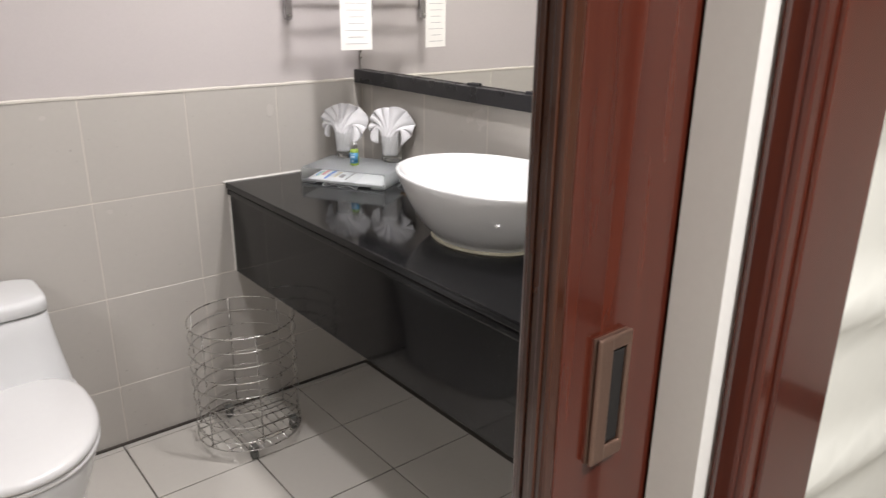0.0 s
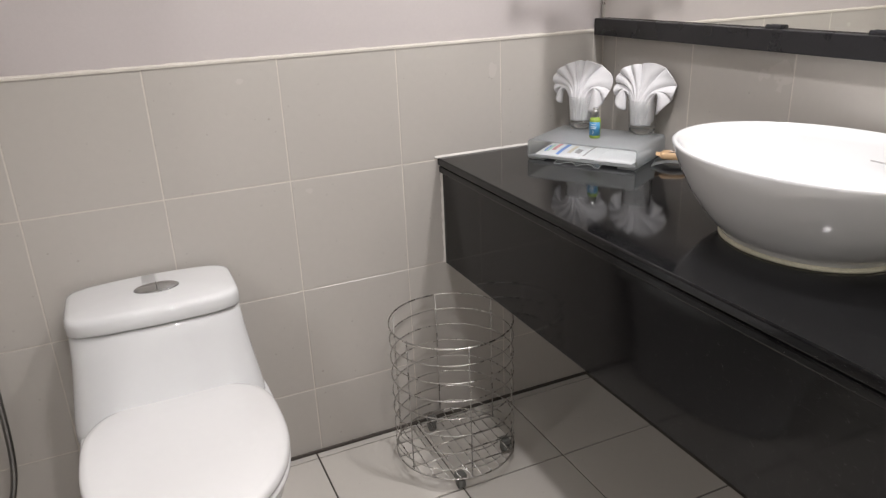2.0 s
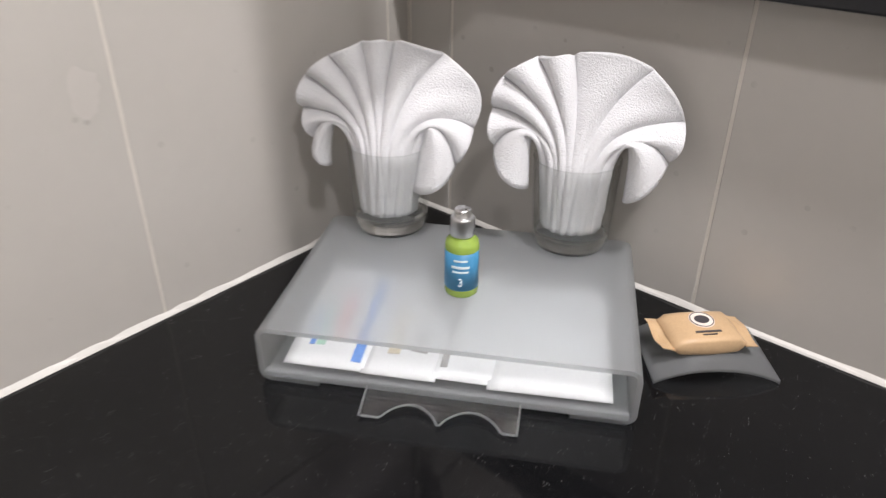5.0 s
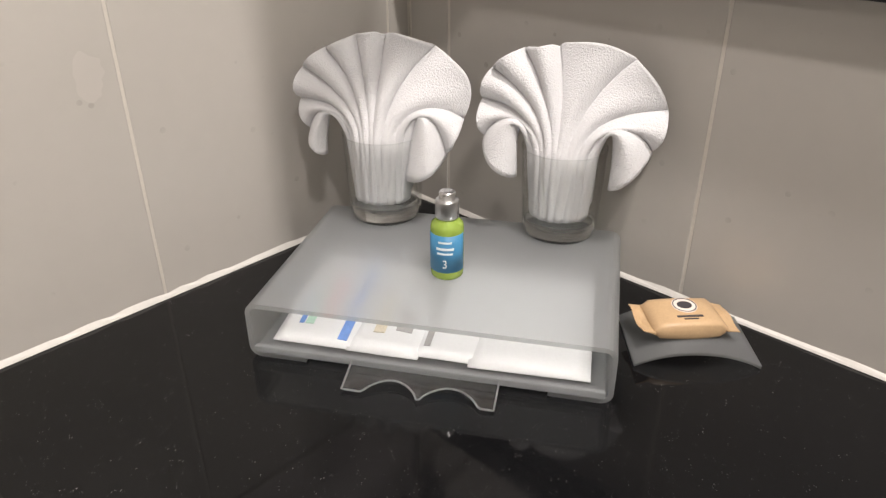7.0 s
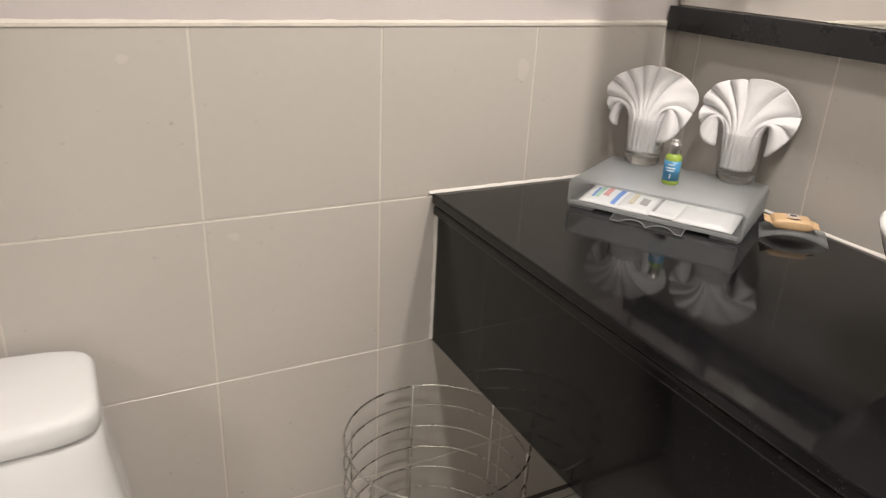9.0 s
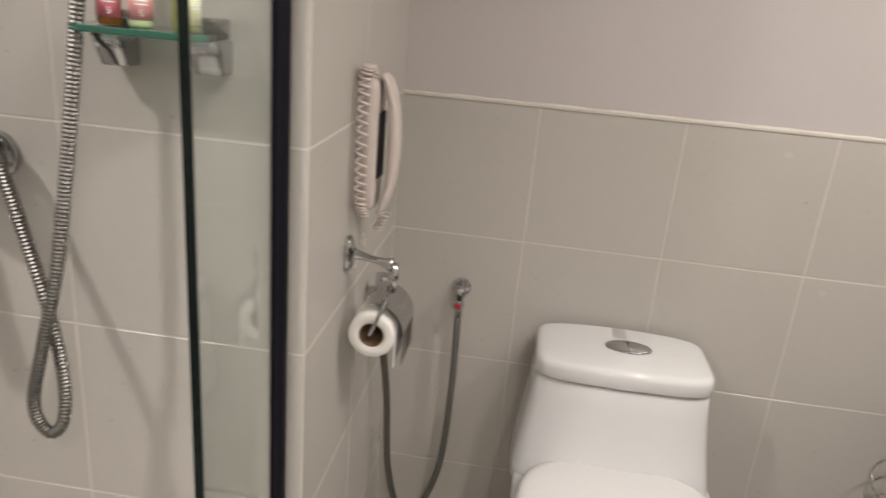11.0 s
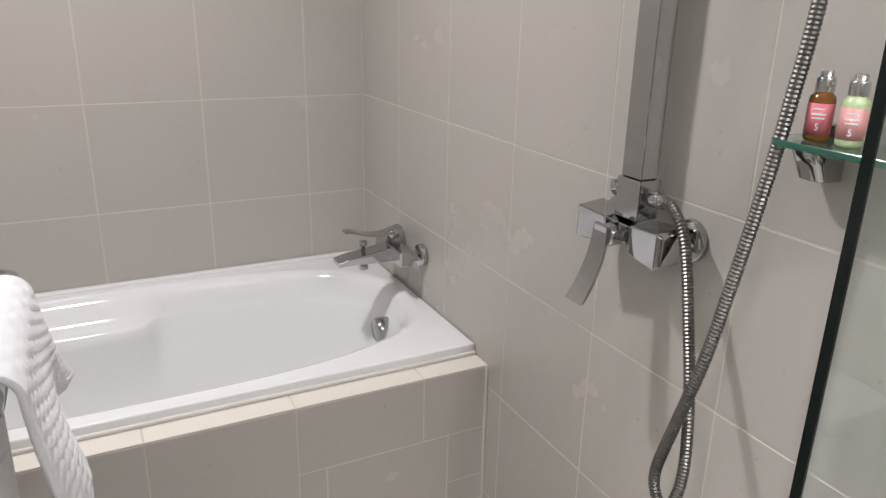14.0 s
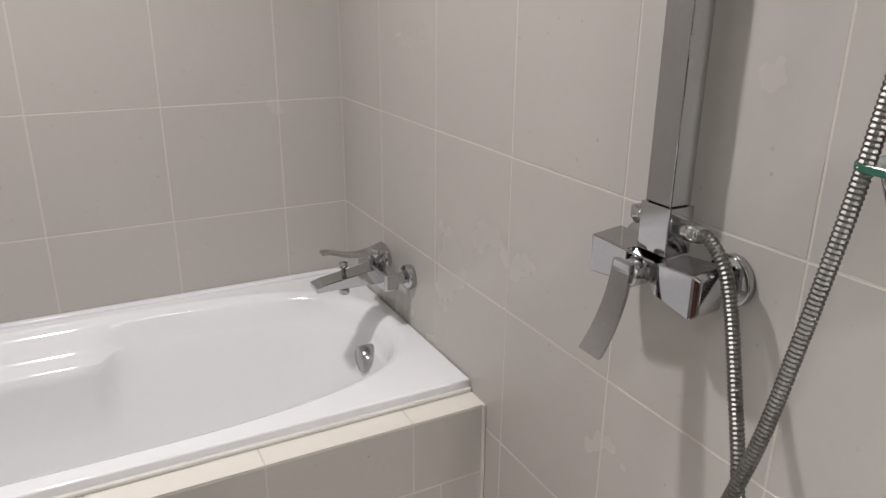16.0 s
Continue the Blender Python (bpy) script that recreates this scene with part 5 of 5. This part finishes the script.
IX, IY = (RX1 - RX0) / 2 - 0.055, (RY1 - RY0) / 2 - 0.058
rings = [tub_rect(RX0, RX1, RY0, RY1, 0.576), tub_rect(RX0, RX1, RY0, RY1, 0.578), tub_rect(RX0, RX1, RY0, RY1, RZ - 0.0055), tub_rect(RX0, RX1, RY0, RY1, RZ - 0.004), tub_rect(RX0 + 0.001, RX1 - 0.001, RY0 + 0.001, RY1 - 0.001, RZ - 0.001), tub_rect(RX0 + 0.004, RX1 - 0.004, RY0 + 0.004, RY1 - 0.004, RZ), tub_rect(RX0 + 0.006, RX1 - 0.006, RY0 + 0.006, RY1 - 0.006, RZ),
         tub_ring(IX + 0.015, IY + 0.017, RZ + 0.001, 3.0), tub_ring(IX + 0.012, IY + 0.014, RZ + 0.001, 3.0), tub_ring(IX, IY, RZ - 0.004, 2.9), tub_ring(IX - 0.010, IY - 0.012, RZ - 0.020, 2.9, 0.006), tub_ring(IX - 0.018, IY - 0.024, RZ - 0.055, 2.9, 0.020),
         tub_ring(IX - 0.022, IY - 0.030, RZ - 0.075, 2.9, 0.036), tub_ring(IX - 0.024, IY - 0.034, RZ - 0.080, 2.9, 0.052), tub_ring(IX - 0.027, IY - 0.038, RZ - 0.088, 2.9, 0.060), tub_ring(IX - 0.032, IY - 0.050, RZ - 0.12, 2.9, 0.050), tub_ring(IX - 0.060, IY - 0.10, RZ - 0.25, 2.9, 0.012), tub_ring(IX - 0.080, IY - 0.15, RZ - 0.35, 3.0, 0.0),
         tub_ring(IX - 0.11, IY - 0.20, RZ - 0.392, 3.0), tub_ring(IX - 0.17, IY - 0.28, RZ - 0.402, 3.0), tub_ring(0.02, 0.03, RZ - 0.405, 2.0)]
part("shell", loft(rings, False, True), ACRYLIC, tub, "", True)
part("overflow", disc_on("y", (-3.316, -0.715, 0.492), 0.036, -0.045, 32, 0.005), mat("satin_plate", (0.42, 0.42, 0.425), 0.22, metal=1.0, var=0.1, scale=30), tub, "round chrome overflow plate", True)
part("upstand", box(RX0, RX0 + 0.022, RY0, RY1, RZ - 0.002, 0.612, 0.004, 3), ACRYLIC, tub)
part("seal", box(RX1 - 0.002, RX1 + 0.008, RY0, RY1, 0.5738, 0.583, 0.003), SEALANT, tub, "pale sealant line")

btap = thing("tub_tap", "chrome wall-mounted bath mixer tap", "tap", (-3.310, SH, 0.726))
for x in (-0.075, 0.075):
    part("rosette", disc_on("y", (x, -0.0005, 0.010), 0.031, -0.018, 28, 0.003), CHROME, btap, "", True)
    part("union", disc_on("y", (x, -0.018, 0.010), 0.015, -0.026, 16), CHROME, btap)
part("body", box(-0.092, 0.092, -0.078, -0.040, -0.014, 0.030, 0.005), CHROME, btap)
rows = []
for y, hx, z0, z1 in ((-0.070, 0.030, -0.016, 0.026), (-0.11, 0.029, -0.014, 0.020), (-0.20, 0.028, -0.012, 0.007), (-0.228, 0.027, -0.014, 0.000)):
    rows.append([(-hx, y, z0), (hx, y, z0), (hx, y, z1), (-hx, y, z1)])
bm = loft(rows)
bmesh.ops.bevel(bm, geom=list(bm.edges), offset=0.002, segments=2, profile=0.5, affect="EDGES")
part("spout", bm, CHROME, btap)
part("diverter", lathe([(0.006, 0.0), (0.006, 0.022), (0.011, 0.024), (0.011, 0.036), (0.007, 0.038)], 0, -0.150, 0.010, 18), CHROME, btap, "", True)
part("aerator", lathe([(0.012, -0.036), (0.013, -0.034), (0.013, -0.012), (0.010, -0.010)], 0, -0.150, 0.0, 20), CHROME, btap, "", True)
part("cartridge", lathe([(0.021, 0.0), (0.021, 0.022), (0.024, 0.026), (0.024, 0.040), (0.020, 0.044)], 0, -0.060, 0.028, 24), CHROME, btap, "", True)
rows = []
for s in range(11):
    t = s / 10
    y = -0.040 - 0.165 * t
    z = 0.074 - 0.016 * math.sin(math.pi * min(1, t * 1.15)) + 0.006 * t
    rows.append([(-0.019 + 0.006 * t, y, z - 0.004), (0.019 - 0.006 * t, y, z - 0.004), (0.019 - 0.006 * t, y, z + 0.005 - 0.003 * t), (-0.019 + 0.006 * t, y, z + 0.005 - 0.003 * t)])
part("lever", loft(rows), CHROME, btap)

# ---- tiled apron ----
apron = structure("tub_apron", box(-2.95, AP - 0.0007, BACK, SH, 0, 0.572), GROUT, "beige tiled front of the bathtub", "tub front")

structure("tub_corner_seal", box(AP - 0.004, AP + 0.005, SH - 0.0075, SH - 0.001, 0.0, 0.573, 0.001), GROUT, "pale sealant line at the tub corner", "joint")

# ---- tiles, wall by wall ----
ROWS_Z = [0.0, TRIM - 3 * P, TRIM - 2 * P, TRIM - P, TRIM]
HIGH_Z = ROWS_Z + [TRIM + P, TRIM + 2 * P, TRIM + 3 * P, TRIM + 4 * P, CEIL]
lay_tiles(wall_north, (0, 0, 0), (1, 0, 0), (0, 0, 1), steps(-0.639, P, PH, -0.001), ROWS_Z, WALL_TILE, t=0.0012)
lay_tiles(wall_east, (0, 0, 0), (0, -1, 0), (0, 0, 1), steps(0.363, P, 0.001, -FRONT), ROWS_Z, WALL_TILE, t=0.0012)
lay_tiles(wall_phone, (PH, 0, 0), (0, 1, 0), (0, 0, 1), steps(-0.34, P, SH, -0.001), HIGH_Z, WALL_TILE, t=0.0012)
lay_tiles(wall_shower, (0, SH, 0), (1, 0, 0), (0, 0, 1), steps(-2.199, P, TB, PH), HIGH_Z, WALL_TILE, t=0.0012)
lay_tiles(wall_tub, (TB, 0, 0), (0, 1, 0), (0, 0, 1), steps(-0.828, P, BACK, SH), HIGH_Z, WALL_TILE, t=0.0012)
HATCH = (-1.055, -0.749)
lay_tiles(apron, (AP, 0, 0), (0, 1, 0), (0, 0, 1), steps(-0.815, P, BACK, SH - 0.004), [0.0, 0.267, 0.570], WALL_TILE, t=0.0012,
          skip=lambda a, b, c, d: b > HATCH[0] + 0.02 and a < HATCH[1] - 0.02)
lay_tiles(apron, (AP, 0, 0), (0, 1, 0), (0, 0, 1), [-1.118, HATCH[0], HATCH[1], SH - 0.004], [0.0, 0.10], WALL_TILE, t=0.0012)
lay_tiles(apron, (AP, 0, 0), (0, 1, 0), (0, 0, 1), [-1.118, HATCH[0]], [0.10, 0.267, 0.404], WALL_TILE, t=0.0012)
lay_tiles(apron, (AP, 0, 0), (0, 1, 0), (0, 0, 1), [HATCH[1], SH - 0.004], [0.10, 0.267, 0.404], WALL_TILE, t=0.0012)
lay_tiles(apron, (AP, 0, 0), (0, 1, 0), (0, 0, 1), [HATCH[0], HATCH[1]], [0.10, 0.404], WALL_TILE, t=0.0012, kind="access_panel", gap=0.005)
lay_tiles(apron, (AP, 0, 0), (0, 1, 0), (0, 0, 1), [-1.118, -0.815, SH - 0.004], [0.404, 0.570], WALL_TILE, t=0.0012)
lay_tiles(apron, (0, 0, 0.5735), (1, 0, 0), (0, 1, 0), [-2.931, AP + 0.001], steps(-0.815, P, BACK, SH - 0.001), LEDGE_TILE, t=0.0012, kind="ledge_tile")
lay_tiles(floor, (0, 0, 0), (1, 0, 0), (0, 1, 0), steps(-0.018, 0.3140, PH - 0.02, 0.0), steps(-0.337, 0.309, -1.885, -0.001), FLOOR_TILE, t=0.0035, kind="floor_tile", gap=0.0045)
lay_tiles(floor, (0, 0, 0), (1, 0, 0), (0, 1, 0), steps(-0.018, 0.3140, AP + 0.002, PH - 0.02), steps(-0.337, 0.309, BACK, SH), FLOOR_TILE, t=0.0035, kind="floor_tile", gap=0.0045)
lay_tiles(floor, (0, 0, 0), (1, 0, 0), (0, 1, 0), [-2.6 + 0.6 * k for k in range(7)], [-4.2 + 0.579 * k for k in range(5)], FLOOR_TILE, t=0.0035, kind="floor_tile", gap=0.0045)
